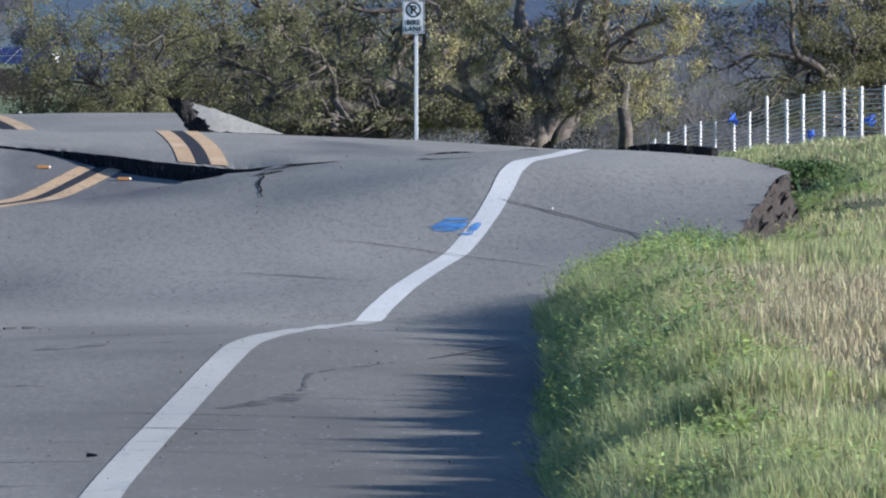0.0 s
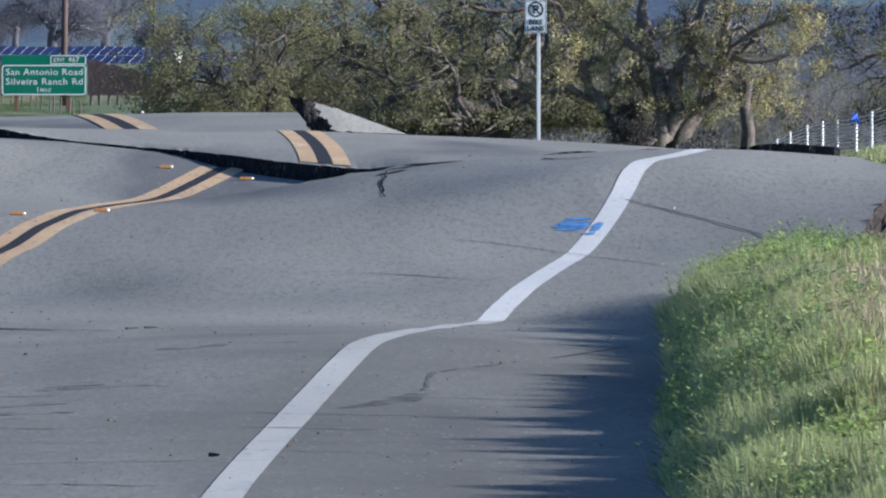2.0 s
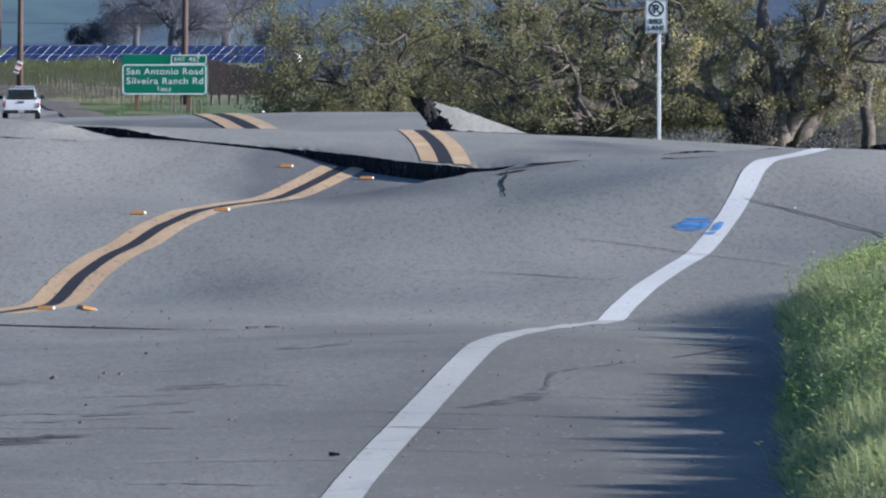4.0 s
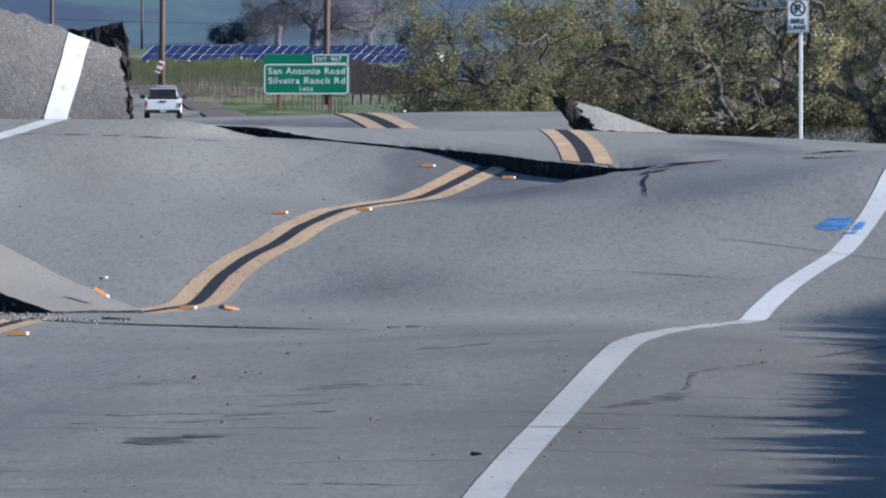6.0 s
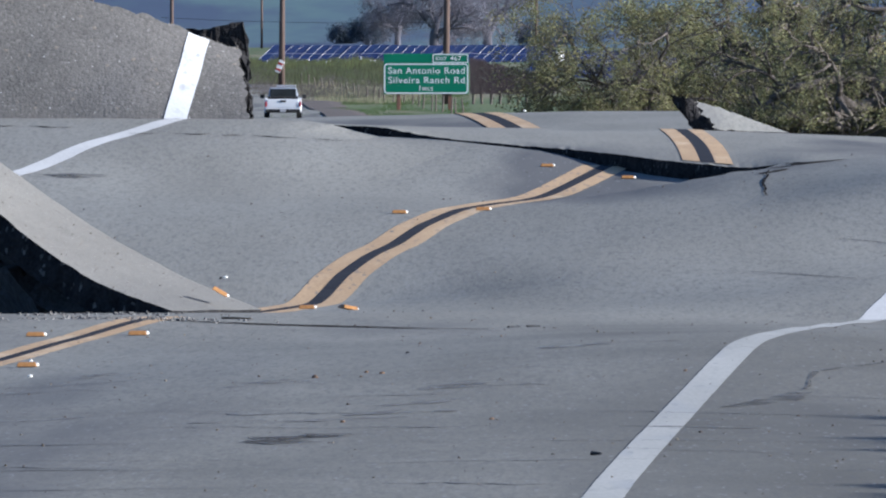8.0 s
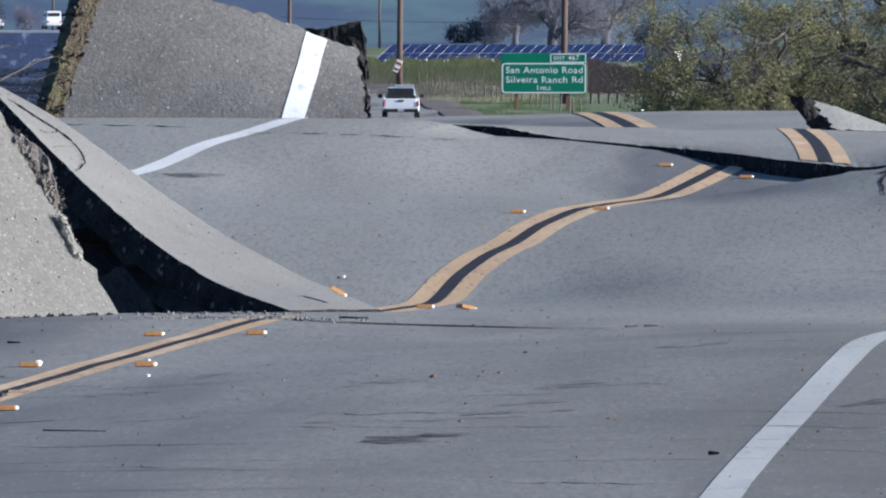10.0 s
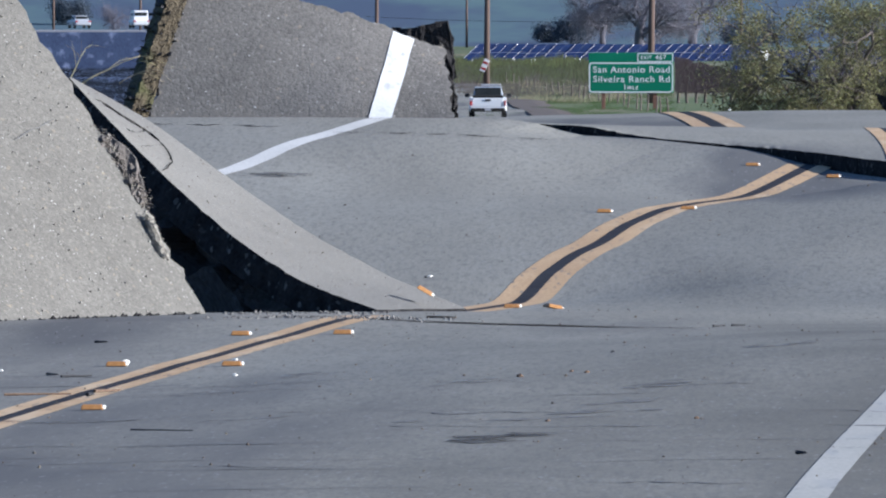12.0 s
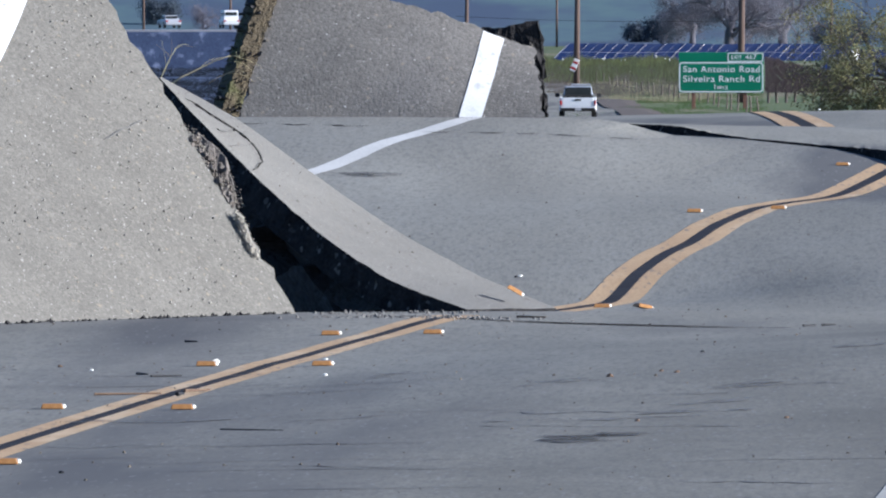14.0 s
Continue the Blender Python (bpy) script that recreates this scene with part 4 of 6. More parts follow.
def old_oak():
    """The gnarled oak: thick limbs that fan out from one low bole, with leafy shoots along their upper parts."""
    t = Tree(11, 0.15, leaf=0.022, clump=50, spread=0.070, droop=0.06, wiggle=0.85)
    r = t.rng
    limbs = (
        (((-0.05, 0.0), (-0.38, 0.15), (-0.70, 0.42), (-0.88, 0.75), (-1.15, 1.20), (-1.40, 1.75), (-1.55, 2.3)), 0.17, 0.04),
        (((0.06, -0.2), (0.13, 0.5), (0.10, 1.02), (-0.02, 1.45), (-0.14, 1.9), (-0.18, 2.4), (-0.25, 2.9)), 0.18, 0.06),
        (((0.18, -0.1), (0.34, 0.45), (0.30, 0.85), (0.40, 1.28), (0.58, 1.6), (0.72, 2.05), (0.95, 2.6)), 0.13, 0.05),
        (((0.22, 0.0), (0.68, 0.52), (1.0, 0.82), (1.12, 1.22), (1.06, 1.72), (1.2, 2.2), (1.15, 2.7)), 0.12, 0.05),
        (((1.05, 1.1), (1.3, 1.42), (1.8, 1.40), (2.3, 1.56), (2.65, 1.8)), 0.055, 0.025),
        (((-0.85, 0.70), (-0.62, 1.0), (-0.40, 1.2)), 0.055, 0.035),
        (((0.0, 1.4), (-0.45, 1.72), (-0.9, 2.05), (-1.3, 2.5)), 0.065, 0.03),
        (((1.1, 1.2), (1.5, 1.85), (2.05, 2.05), (2.6, 2.35)), 0.055, 0.025),
        (((-0.9, 0.75), (-1.4, 0.95), (-1.9, 0.9), (-2.4, 1.15)), 0.06, 0.025),
    )
    for k, (path, r0, r1) in enumerate(limbs):
        pts = []
        for i, (x, z) in enumerate(path):
            pts.append(Vector((x, 0.35 * math.sin(k * 2.4) * i / len(path) + r.gauss(0, 0.04), z)))
        fine = []
        for a, b in zip(pts, pts[1:]):
            fine += [a + t.vec(0.02), a.lerp(b, 0.5) + t.vec(0.035)]
        fine.append(pts[-1])
        n = len(fine)
        t.wood(fine, [lerp(r0, r1, i / (n - 1)) * r.uniform(0.88, 1.15) for i in range(n)], 9)
        for i in range(2, n):
            if fine[i].z > 0.72:
                if r.random() < (0.9 if fine[i].z > 1.2 else 0.6):
                    d = (t.vec(0.8) + Vector((0, 0, 0.15))).normalized()
                    t.limb(fine[i], d, r.uniform(0.5, 0.95), lerp(r0, r1, i / (n - 1)) * 0.55, 2, 0.6)
    return t.finish("oak_tree", "gnarled old oak with thick dark limbs and yellow-green spring leaves", (6.75, 276, -0.15), OLD_BARK, OLD_LEAF)


old_oak()
oak(23, (4.3, 288, -0.2), 1.3, 0.24, 9, 2.5, "spreading oak with drooping yellow-green leaves beside the road", 0.74, 0.4)
oak(39, (0.55, 296, -0.25), 0.8, 0.075, 11, 1.8, "leafy oak with low yellow-green foliage at the field's edge", 0.44, 0.4)
oak(29, (2.6, 305, -0.3), 1.4, 0.2, 8, 2.2, "spreading oak with olive leaves standing behind the others", 0.7, 0.4)
oak(67, (11.0, 372, -1.5), 1.4, 0.2, 7, 2.0, "crooked oak with thin olive leaves beyond the stump", 0.6, 0.4)
oak(41, (13.5, 302, -0.9), 1.8, 0.24, 7, 2.5, "tall oak with sparse olive leaves behind the fence", 0.8, 1.0)
oak(53, (14.1, 385, -1.6), 0.8, 0.12, 7, 1.1, "small bushy oak with yellow-green leaves behind the fence", 1.0, 0.3)


def stump():
    t = Tree(5, 0.5, leaf=0.05, clump=8, spread=0.1)
    t.wood([Vector((0, 0, -0.3)), Vector((0.02, 0, 0.3)), Vector((-0.04, 0, 0.7)), Vector((0.03, 0, 1.1))], [0.14, 0.11, 0.10, 0.07], 9)
    for k in range(5):
        t.limb(Vector((0, 0, 0.75 + 0.07 * k)), Vector((math.cos(k * 2.1), 0.5, 0.5)).normalized(), 0.6, 0.035, 1)
    t.finish("tree_stump", "broken dead oak trunk with a few leafy shoots", (8.35, 279, -0.2), BARK, LEAF, "tree stump")


stump()


def far_tree(seed, at, height, label, bare):
    t = Tree(seed, 1.0, leaf=0.12 if not bare else 0.07, clump=24 if not bare else (13 if height > 10 else 8), spread=height * (0.07 if not bare else 0.03), droop=0.0, wiggle=0.45)
    r = t.rng
    s = height / 8
    t.wood([Vector((0, 0, -0.5)), Vector((0, 0, 1.2 * s)), Vector((0.2 * s, 0, 2.2 * s))], [0.34 * s, 0.25 * s, 0.2 * s], 7)
    for k in range(7):
        a = 2 * math.pi * k / 7
        t.limb(Vector((0.1 * s, 0, r.uniform(0.9, 2.2) * s)), Vector((math.cos(a), math.sin(a), r.uniform(0.3, 1.3))).normalized(), 2.5 * s * r.uniform(0.8, 1.1), 0.12 * s, 3 if bare and height > 10 else 2)
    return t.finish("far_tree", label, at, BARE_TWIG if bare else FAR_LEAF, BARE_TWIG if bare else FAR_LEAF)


def on_ground(x, y, dz=0.0):
    return (x, y, ground_z(x, y) + dz)


for k, (x, y, h, bare) in enumerate(((-25.1, 2250, 19, True), (-18.4, 2300, 19, True), (-31.3, 2350, 13, True), (-36.7, 2420, 5.5, False), (-40.4, 2450, 4.5, False), (-12.6, 2380, 6, False), (-8.7, 2400, 5, False), (-93.0, 2500, 8, True), (-107.7, 2550, 7, True), (-116.7, 2600, 7, False), (-84.0, 2480, 7, True))):
    far_tree(60 + k, on_ground(x, y, -0.3), h, "bare grey-brown tree at the foot of the hills" if bare else "dark evergreen oak at the foot of the hills", bare)


def ridge_z(x, y):
    k = min(max((y - 1500) / 200, 0), 1)
    hump = min(max((x - 22) / 26, 0), 1)
    z = -3.4 + (6.6 * k * hump + 1.2 * noise.noise(Vector((x / 14, y / 60, 3))) * k) + 0.5 * noise.noise(Vector((x / 3, y / 20, 8))) * k
    return z - 0.02 * max(0, x - 85)


def wooded_ridge():
    """A low dark ridge under scrub oak, to the right beyond the trees."""
    xs, ys = steps(20, 190, 3.0), steps(1500, 1760, 20)
    verts = []
    for y in ys:
        for x in xs:
            verts.append((x, y, ridge_z(x, y)))
    n = len(xs)
    faces = [(j * n + i, j * n + i + 1, (j + 1) * n + i + 1, (j + 1) * n + i) for j in range(len(ys) - 1) for i in range(n - 1)]
    tagged(link("wooded_ridge", verts, faces, RIDGE, smooth=True), "wooded ridge toned dark blue-green for distance haze", "hill", kind="structure")


# Blue haze of the distance is part of the ridge's colour.
RIDGE = surface("hazy_scrub_ridge", (0.022, 0.034, 0.058), (0.058, 0.080, 0.112), 0.25, 1.5, 0.97, 0.6, 0.4, stretch=(1, 0.15, 1))
wooded_ridge()


def ridge_woods():
    """Scrub oak all over the ridge."""
    r = random.Random(33)
    vs, fs = [], []
    for k in range(2600):
        x, y = r.uniform(21, 125), r.uniform(1505, 1740)
        if noise.noise(Vector((x / 6, y / 40, 5))) < -0.12:
            continue
        c = Vector((x, y, ridge_z(x, y) + 0.3))
        big = r.uniform(0.35, 0.9)
        for _ in range(14):
            p = c + Vector((r.gauss(0, 0.5), r.gauss(0, 0.5), abs(r.gauss(0, 0.5)))) * big
            a = Vector((r.gauss(0, 1), r.gauss(0, 1), r.gauss(0, 1))).normalized()
            b = a.cross(Vector((r.gauss(0, 1), r.gauss(0, 1), r.gauss(0, 1)))).normalized()
            s = r.uniform(0.12, 0.3)
            o = len(vs)
            vs += [p - a * s, p + b * s * 0.6, p + a * s, p - b * s * 0.6]
            fs.append((o, o + 1, o + 2, o + 3))
    tagged(link("ridge_woods", vs, fs, RIDGE_LEAF), "scrub oak covering the ridge, toned blue for haze", "woods", kind="stuff")


# Leaf colour is shifted to blue for the same haze.
RIDGE_LEAF = surface("hazy_scrub_leaf", (0.028, 0.038, 0.058), (0.075, 0.092, 0.125), 0.2, 2, 0.9, 0, 0, island=0.4, through_light=0.2)
ridge_woods()


def thicket():
    """Low dark brush under the oaks."""
    r = random.Random(91)
    vs, fs = [], []
    for k in range(24000):
        x, y = r.uniform(-0.5, 14.0), r.uniform(297, 330)
        if x > 8.6:
            x, y = x * 1.2, y + 60
        top = 1.0 + 0.55 * noise.noise(Vector((x * 0.7, y * 0.05, 2))) + 0.25 * noise.noise(Vector((x * 2.4, 1, 2)))
        if x > 7.2:
            top *= max(0.55, (8.3 - x) / 1.1)
        c = Vector((x, y, ground_z(x, y) + max(0.1, top) * r.random() ** 0.7))
        a = Vector((r.gauss(0, 1), r.gauss(0, 1), r.gauss(0, 1))).normalized()
        b = a.cross(Vector((r.gauss(0, 1), r.gauss(0, 1), r.gauss(0, 1)))).normalized()
        s = r.uniform(0.02, 0.045)
        o = len(vs)
        vs += [c - a * s, c + b * s * 0.5, c + a * s, c - b * s * 0.5]
        fs.append((o, o + 1, o + 2, o + 3))
    tagged(link("thicket", vs, fs, THICKET), "low dark brush under the oak trees", "brush", kind="stuff")


def undergrowth():
    """A haze of bare grey-brown saplings behind the oaks: thin crooked stems that fork into twigs."""
    r = random.Random(47)
    vs, fs = [], []

    def twig(p, d, long, thick, depth):
        for _ in range(3):
            e = p + d * long / 3
            side = Vector((thick, 0, 0)) if abs(d.x) < 0.8 else Vector((0, 0, thick))
            o = len(vs)
            vs.extend([p - side, p + side, e + side * 0.7, e - side * 0.7])
            fs.append((o, o + 1, o + 2, o + 3))
            p, thick = e, thick * 0.75
            d = (d + Vector((r.gauss(0, 0.35), r.gauss(0, 0.35), r.gauss(0.05, 0.25)))).normalized()
            if depth:
                for _ in range(2):
                    twig(p, (d + Vector((r.gauss(0, 0.7), r.gauss(0, 0.5), r.gauss(0.1, 0.5)))).normalized(), long * r.uniform(0.4, 0.6), thick * 0.7, depth - 1)
    for k in range(1000):
        x, y = r.uniform(0.4, 15.5), r.uniform(305, 345)
        if x > 8.8:
            x, y = x * 1.17, y + 55
        tall = (1.6 + 1.3 * noise.noise(Vector((x * 0.5, 2, 1)))) * r.uniform(0.6, 1.2) * (1.5 if x > 9.5 else 1.0)
        twig(Vector((x, y, ground_z(x, y) - 0.1)), Vector((r.gauss(0, 0.2), r.gauss(0, 0.2), 1)).normalized(), tall, 0.014, 2)
    tagged(link("undergrowth", vs, fs, SAPLING), "bare grey-brown saplings and twigs behind the oaks", "undergrowth", kind="stuff")


SAPLING = surface("sapling_twigs", (0.16, 0.15, 0.158), (0.31, 0.288, 0.29), 0.6, 5, 0.95, 0, 0, island=0.3, through_light=0.2)
undergrowth()


def bush(name, label, at, size, count, leaf, material, seed):
    """A rounded bush of small leaves on short stems, with an uneven outline."""
    r = random.Random(seed)
    t = thing(name, label, "bush", at)
    vs, fs, sv, sf = [], [], [], []
    clumps = []
    for _ in range(26):
        a, h = r.uniform(0, 2 * math.pi), r.random() ** 0.8
        k = (1 - 0.55 * h) * r.uniform(0.3, 1.0)
        c = Vector((size[0] * k * math.cos(a), size[1] * k * math.sin(a), size[2] * (0.1 + 0.85 * h)))
        clumps.append(c)
        v, f = tube([Vector((c.x * 0.15, c.y * 0.15, -0.1)), Vector((c.x * 0.6, c.y * 0.6, c.z * 0.5)), c], [0.02, 0.014, 0.006], 5)
        sf += [tuple(len(sv) + i for i in q) for q in f]
        sv += v
    for _ in range(count):
        c = r.choice(clumps)
        p = c + Vector((r.gauss(0, 0.2 * size[0]), r.gauss(0, 0.2 * size[1]), r.gauss(0, 0.13 * size[2])))
        a = Vector((r.gauss(0, 1), r.gauss(0, 1), r.gauss(0, 1))).normalized()
        b = a.cross(Vector((r.gauss(0, 1), r.gauss(0, 1), r.gauss(0, 1)))).normalized()
        k = leaf * r.uniform(0.6, 1.4)
        o = len(vs)
        vs += [p - a * k, p + b * k * 0.55, p + a * k, p - b * k * 0.55]
        fs.append((o, o + 1, o + 2, o + 3))
    link("stem", sv, sf, BARK, t)
    link("foliage", vs, fs, material, t)
    return t


IVY = surface("dark_ivy", (0.042, 0.039, 0.037), (0.085, 0.078, 0.070), 1.5, 6, 0.9, 0, 0, island=0.15, through_light=0.1)
ROADSIDE_BUSH = surface("roadside_bush_leaf", (0.035, 0.065, 0.022), (0.11, 0.165, 0.05), 2, 9, 0.75, 0, 0, island=0.35, through_light=0.3)
bush("ivy_bush", "dark ivy thicket round the foot of the old oak", (6.30, 275.3, -0.2), (0.50, 0.3, 0.72), 9000, 0.015, IVY, 5)
bush("ivy_bush", "dark low bramble at the foot of the oaks", (4.4, 290, -0.2), (1.5, 0.6, 0.5), 9000, 0.015, IVY, 6)
bush("ivy_bush", "dark low bramble between the oaks", (2.6, 292, -0.2), (1.4, 0.6, 0.5), 8000, 0.015, IVY, 8)
bush("roadside_bush", "low dark green bush beside the broken paving edge", (4.62, 115, 0.77), (0.36, 0.4, 0.13), 4200, 0.011, ROADSIDE_BUSH, 12)
THICKET = surface("dark_brush", (0.04, 0.038, 0.032), (0.115, 0.105, 0.08), 1.5, 6, 0.9, 0, 0, island=0.4, through_light=0.2)
thicket()
# ---------------------------------------------------------------- the road beyond, signs, poles and fences
def far_road():
    mid = spline([(172, -1.6), (240, -2.2), (400, -6.2), (620, -12.3), (880, -19.0), (1400, -32.6), (2000, -48), (2400, -58)])
    ys = steps(172, 800, 12) + steps(820, 2400, 20)
    offs = (-4.0, -2, 0, 2, 4.0)
    verts = [(float(mid(y)) + o, y, min(0.85, max(ground_z(float(mid(y)) + k, y) for k in offs) + 0.12) - 0.05 * abs(o) / 4) for y in ys for o in offs]
    faces = [(j * 5 + i, j * 5 + i + 1, j * 5 + i + 6, j * 5 + i + 5) for j in range(len(ys) - 1) for i in range(4)]
    tagged(link("road_beyond", verts, faces, ASPHALT), "grey asphalt road running on past the slide", "road", kind="structure")


far_road()


def far_shoulder():
    """A bare brown dirt shoulder beside the road beyond."""
    edge = spline([(640, -8.8), (850, -14.3), (1090, -21.0), (1285, -27.6), (1500, -33.5)])
    ys = steps(640, 1500, 10)
    verts = []
    for y in ys:
        for o in (-0.3, 0.5, 1.3 + 0.5 * noise.noise(Vector((y * 0.03, 1, 1))), 2.2 + 0.8 * noise.noise(Vector((y * 0.05, 4, 1)))):
            x = float(edge(y)) + o
            verts.append((x, y, ground_z(x, y) + (0.14 if o < 2 else 0.05)))
    faces = [(j * 4 + i, j * 4 + i + 1, j * 4 + i + 5, j * 4 + i + 4) for j in range(len(ys) - 1) for i in range(3)]
    tagged(link("road_shoulder", verts, faces, DIRT), "bare brown dirt shoulder beside the far road", "shoulder", kind="structure")


DIRT = surface("shoulder_dirt", (0.075, 0.06, 0.05), (0.14, 0.115, 0.095), 0.8, 6, 0.97, 0.4, 0.05)
far_shoulder()


def guide_sign():
    d = 985.0
    x0 = -13.92
    z0 = -2.36
    w, h, top = 4.93, 1.80, 0.55
    t = thing("guide_sign", "green highway guide sign on two brown posts in the field", "road sign", (x0, d, z0))
    panel = part("panel", boxed(w / 2, 0, h / 2, w, 0.06, h, 0.03), SIGN_GREEN, t, "green sign panel")
    part("panel", boxed(w / 2, 0.004, h + top / 2, w, 0.05, top, 0.02), SIGN_GREEN, t, "green upper panel")

    def border(cx, cz, bw, bh, r, tk):
        vs, fs = [], []
        for o in (0, tk):
            for qx, qz, a0 in ((1, 1, 0), (-1, 1, 90), (-1, -1, 180), (1, -1, 270)):
                for k in range(5):
                    a = radians(a0 + 22.5 * k)
                    rr = max(r - o, 0.01)
                    vs.append((cx + qx * (bw / 2 - r) + rr * math.cos(a), -0.034, cz + qz * (bh / 2 - r) + rr * math.sin(a)))
        for k in range(20):
            j = (k + 1) % 20
            fs.append((k, j, 20 + j, 20 + k))
        return link("border", vs, fs, SIGN_WHITE, t, "white border")
    border(w / 2, h / 2, w - 0.03, h - 0.04, 0.2, 0.075)
    border(w - 1.05, h + top / 2 - 0.005, 2.08, top - 0.02, 0.1, 0.06)
    for text, size, x, z, al in (("San Antonio Road", 0.52, 0.24, 1.20, "LEFT"), ("Silveira Ranch Rd", 0.52, 0.24, 0.64, "LEFT"), ("1", 0.42, 2.0, 0.21, "LEFT"), ("MILE", 0.29, 2.24, 0.21, "LEFT"),
                                 ("EXIT", 0.29, w - 1.90, h + 0.17, "LEFT"), ("467", 0.40, w - 1.05, h + 0.15, "LEFT")):
        lettering(text, size, SIGN_WHITE, t, (x, -0.036, z), "white letters", al, 1.10, 0.005, "letter", w - 0.45 if len(text) > 9 else 0.0)
    for x in (0.86, 3.85):
        part("post", boxed(x, 0.12, -1.1, 0.22, 0.16, 3.6, 0.02), RUSTY, t)


guide_sign()


def bike_sign():
    d = 234.0
    x = 4.119
    zg = 0.0
    t = thing("no_parking_sign", "small white no-parking sign on a galvanised post beside the road", "road sign", (x, d, zg))
    bm = boxed(0, 0, 1.05, 0.05, 0.045, 3.1, 0.006)
    part("post", bm, GALV, t, "galvanised square post")
    z0 = 1.709
    plate = part("plate", boxed(-0.04, -0.035, z0 + 0.2285, 0.305, 0.004, 0.457), SIGN_WHITE, t, "white sign plate")

    def ring(r0, r1, cz, y, a0=0, a1=360, cx=-0.04, n=24):
        vs, fs = [], []
        for k in range(n + 1):
            a = radians(lerp(a0, a1, k / n))
            for r in (r0, r1):
                vs.append((cx + r * math.cos(a), y, cz + r * math.sin(a)))
        for k in range(n):
            fs.append((2 * k, 2 * k + 1, 2 * k + 3, 2 * k + 2))
        return vs, fs
    cz = z0 + 0.33
    link("circle", *ring(0.085, 0.108, cz, -0.0385), SIGN_BLACK, t, "dark circle")
    bar = bmesh.new()
    box(bar, -0.04, -0.0388, cz, 0.2, 0.001, 0.02, m=Matrix.Translation((-0.04, 0, cz)) @ pose(0, 0, 0, 0, 45, 0) @ Matrix.Translation((0.04, 0, -cz)))
    part("bar", bar, SIGN_BLACK, t, "dark slash")
    lettering("P", 0.165, SIGN_BLACK, t, (-0.04, -0.0392, cz - 0.055), "black letter", "CENTER", 1.0, 0.004)
    lettering("BIKE", 0.095, SIGN_BLACK, t, (-0.04, -0.0385, z0 + 0.125), "black letters", "CENTER", 1.05, 0.002)
    lettering("LANE", 0.095, SIGN_BLACK, t, (-0.04, -0.0385, z0 + 0.035), "black letters", "CENTER", 1.05, 0.002)
    vs, fs = [], []
    for (xx, zz) in ((-0.145, 0.008), (0.145, 0.008), (0.145, 0.449), (-0.145, 0.449)):
        for s in (1.0, 0.95):
            vs.append((-0.04 + xx * s, -0.0382, z0 + 0.2285 + (zz - 0.2285) * (s if s == 1 else 0.965)))
    for k in range(4):
        j = (k + 1) % 4
        fs.append((2 * k, 2 * j, 2 * j + 1, 2 * k + 1))
    link("border", vs, fs, SIGN_BLACK, t, "thin black border")


bike_sign()


def utility_pole(x, d, r, height=11.0, lean=0.0):
    at = on_ground(x, d, -0.3)
    t = thing("utility_pole", "tall brown wooden utility pole in the field", "utility pole", at, "utility poles")
    vs, fs = tube([Vector((0, 0, 0)), Vector((lean * 0.4, 0, height * 0.4)), Vector((lean, 0, height))], [r, r * 0.92, r * 0.72], 12)
    link("pole", vs, fs, POLE_WOOD, t, smooth=True)
    part("crossarm", boxed(lean, -r, height - 0.7, 2.4, 0.12, 0.14, 0.02), POLE_WOOD, t)
    for k in (-1, -0.4, 0.4, 1):
        part("insulator", boxed(lean + k, -r, height - 0.55, 0.09, 0.09, 0.16, 0.02), PLATE_GREY, t)
    return (at[0] + lean, d, at[2] + height - 0.5)


tips = [utility_pole(*a) for a in ((-11.01, 1050, 0.225, 11, 0.16), (-26.23, 1300, 0.25, 11, 0.1), (-40.03, 1500, 0.2, 11, 0.05), (-50.13, 1600, 0.24, 11, -0.1), (-58.98, 1750, 0.2, 11, 0), (-11.06, 2150, 0.2, 12, 0.1), (-50.16, 2350, 0.18, 12, 0), (-114.48, 2500, 0.2, 12, 0), (-100.81, 2480, 0.2, 12, 0))]


def wire(a, b, sag, r=0.03):
    a, b = Vector(a), Vector(b)
    pts = [a.lerp(b, k / 16) - Vector((0, 0, 4 * sag * (k / 16) * (1 - k / 16))) for k in range(17)]
    vs, fs = tube(pts, [r] * 17, 4)
    tagged(link("power_cable", vs, fs, SIGN_BLACK), "thin black power cable between the poles", "cable", "power cables")


wire((-60, 2200, 2.4), (tips[5][0], 2150, 2.2), 0.6)
wire((tips[5][0], 2150, 2.2), (40, 2120, 4.8), 0.8)


def wood_post(h, r):
    t = thing("fence_post", "short weathered wooden fence post in the field", "fence post", (0, 0, -50), "field fence posts")
    vs, fs = tube([Vector((0, 0, -0.3)), Vector((0.02, 0, h * 0.5)), Vector((0, 0, h))], [r, r * 0.95, r * 0.85], 7)
    link("stake", vs, fs, GREY_WOOD, t)
    return t


first = wood_post(0.95, 0.05)
rng = random.Random(3)
for k in range(26):
    f = k / 25
    y = lerp(1380, 905, f ** 0.8)
    at = on_ground(y * lerp(-0.01897, -0.00949, f) + rng.uniform(-0.1, 0.1), y)
    if k == 0:
        first.matrix_basis = pose(*at)
    else:
        copy_thing(first, pose(*at, rng.uniform(-6, 6), rng.uniform(-6, 6), 0))


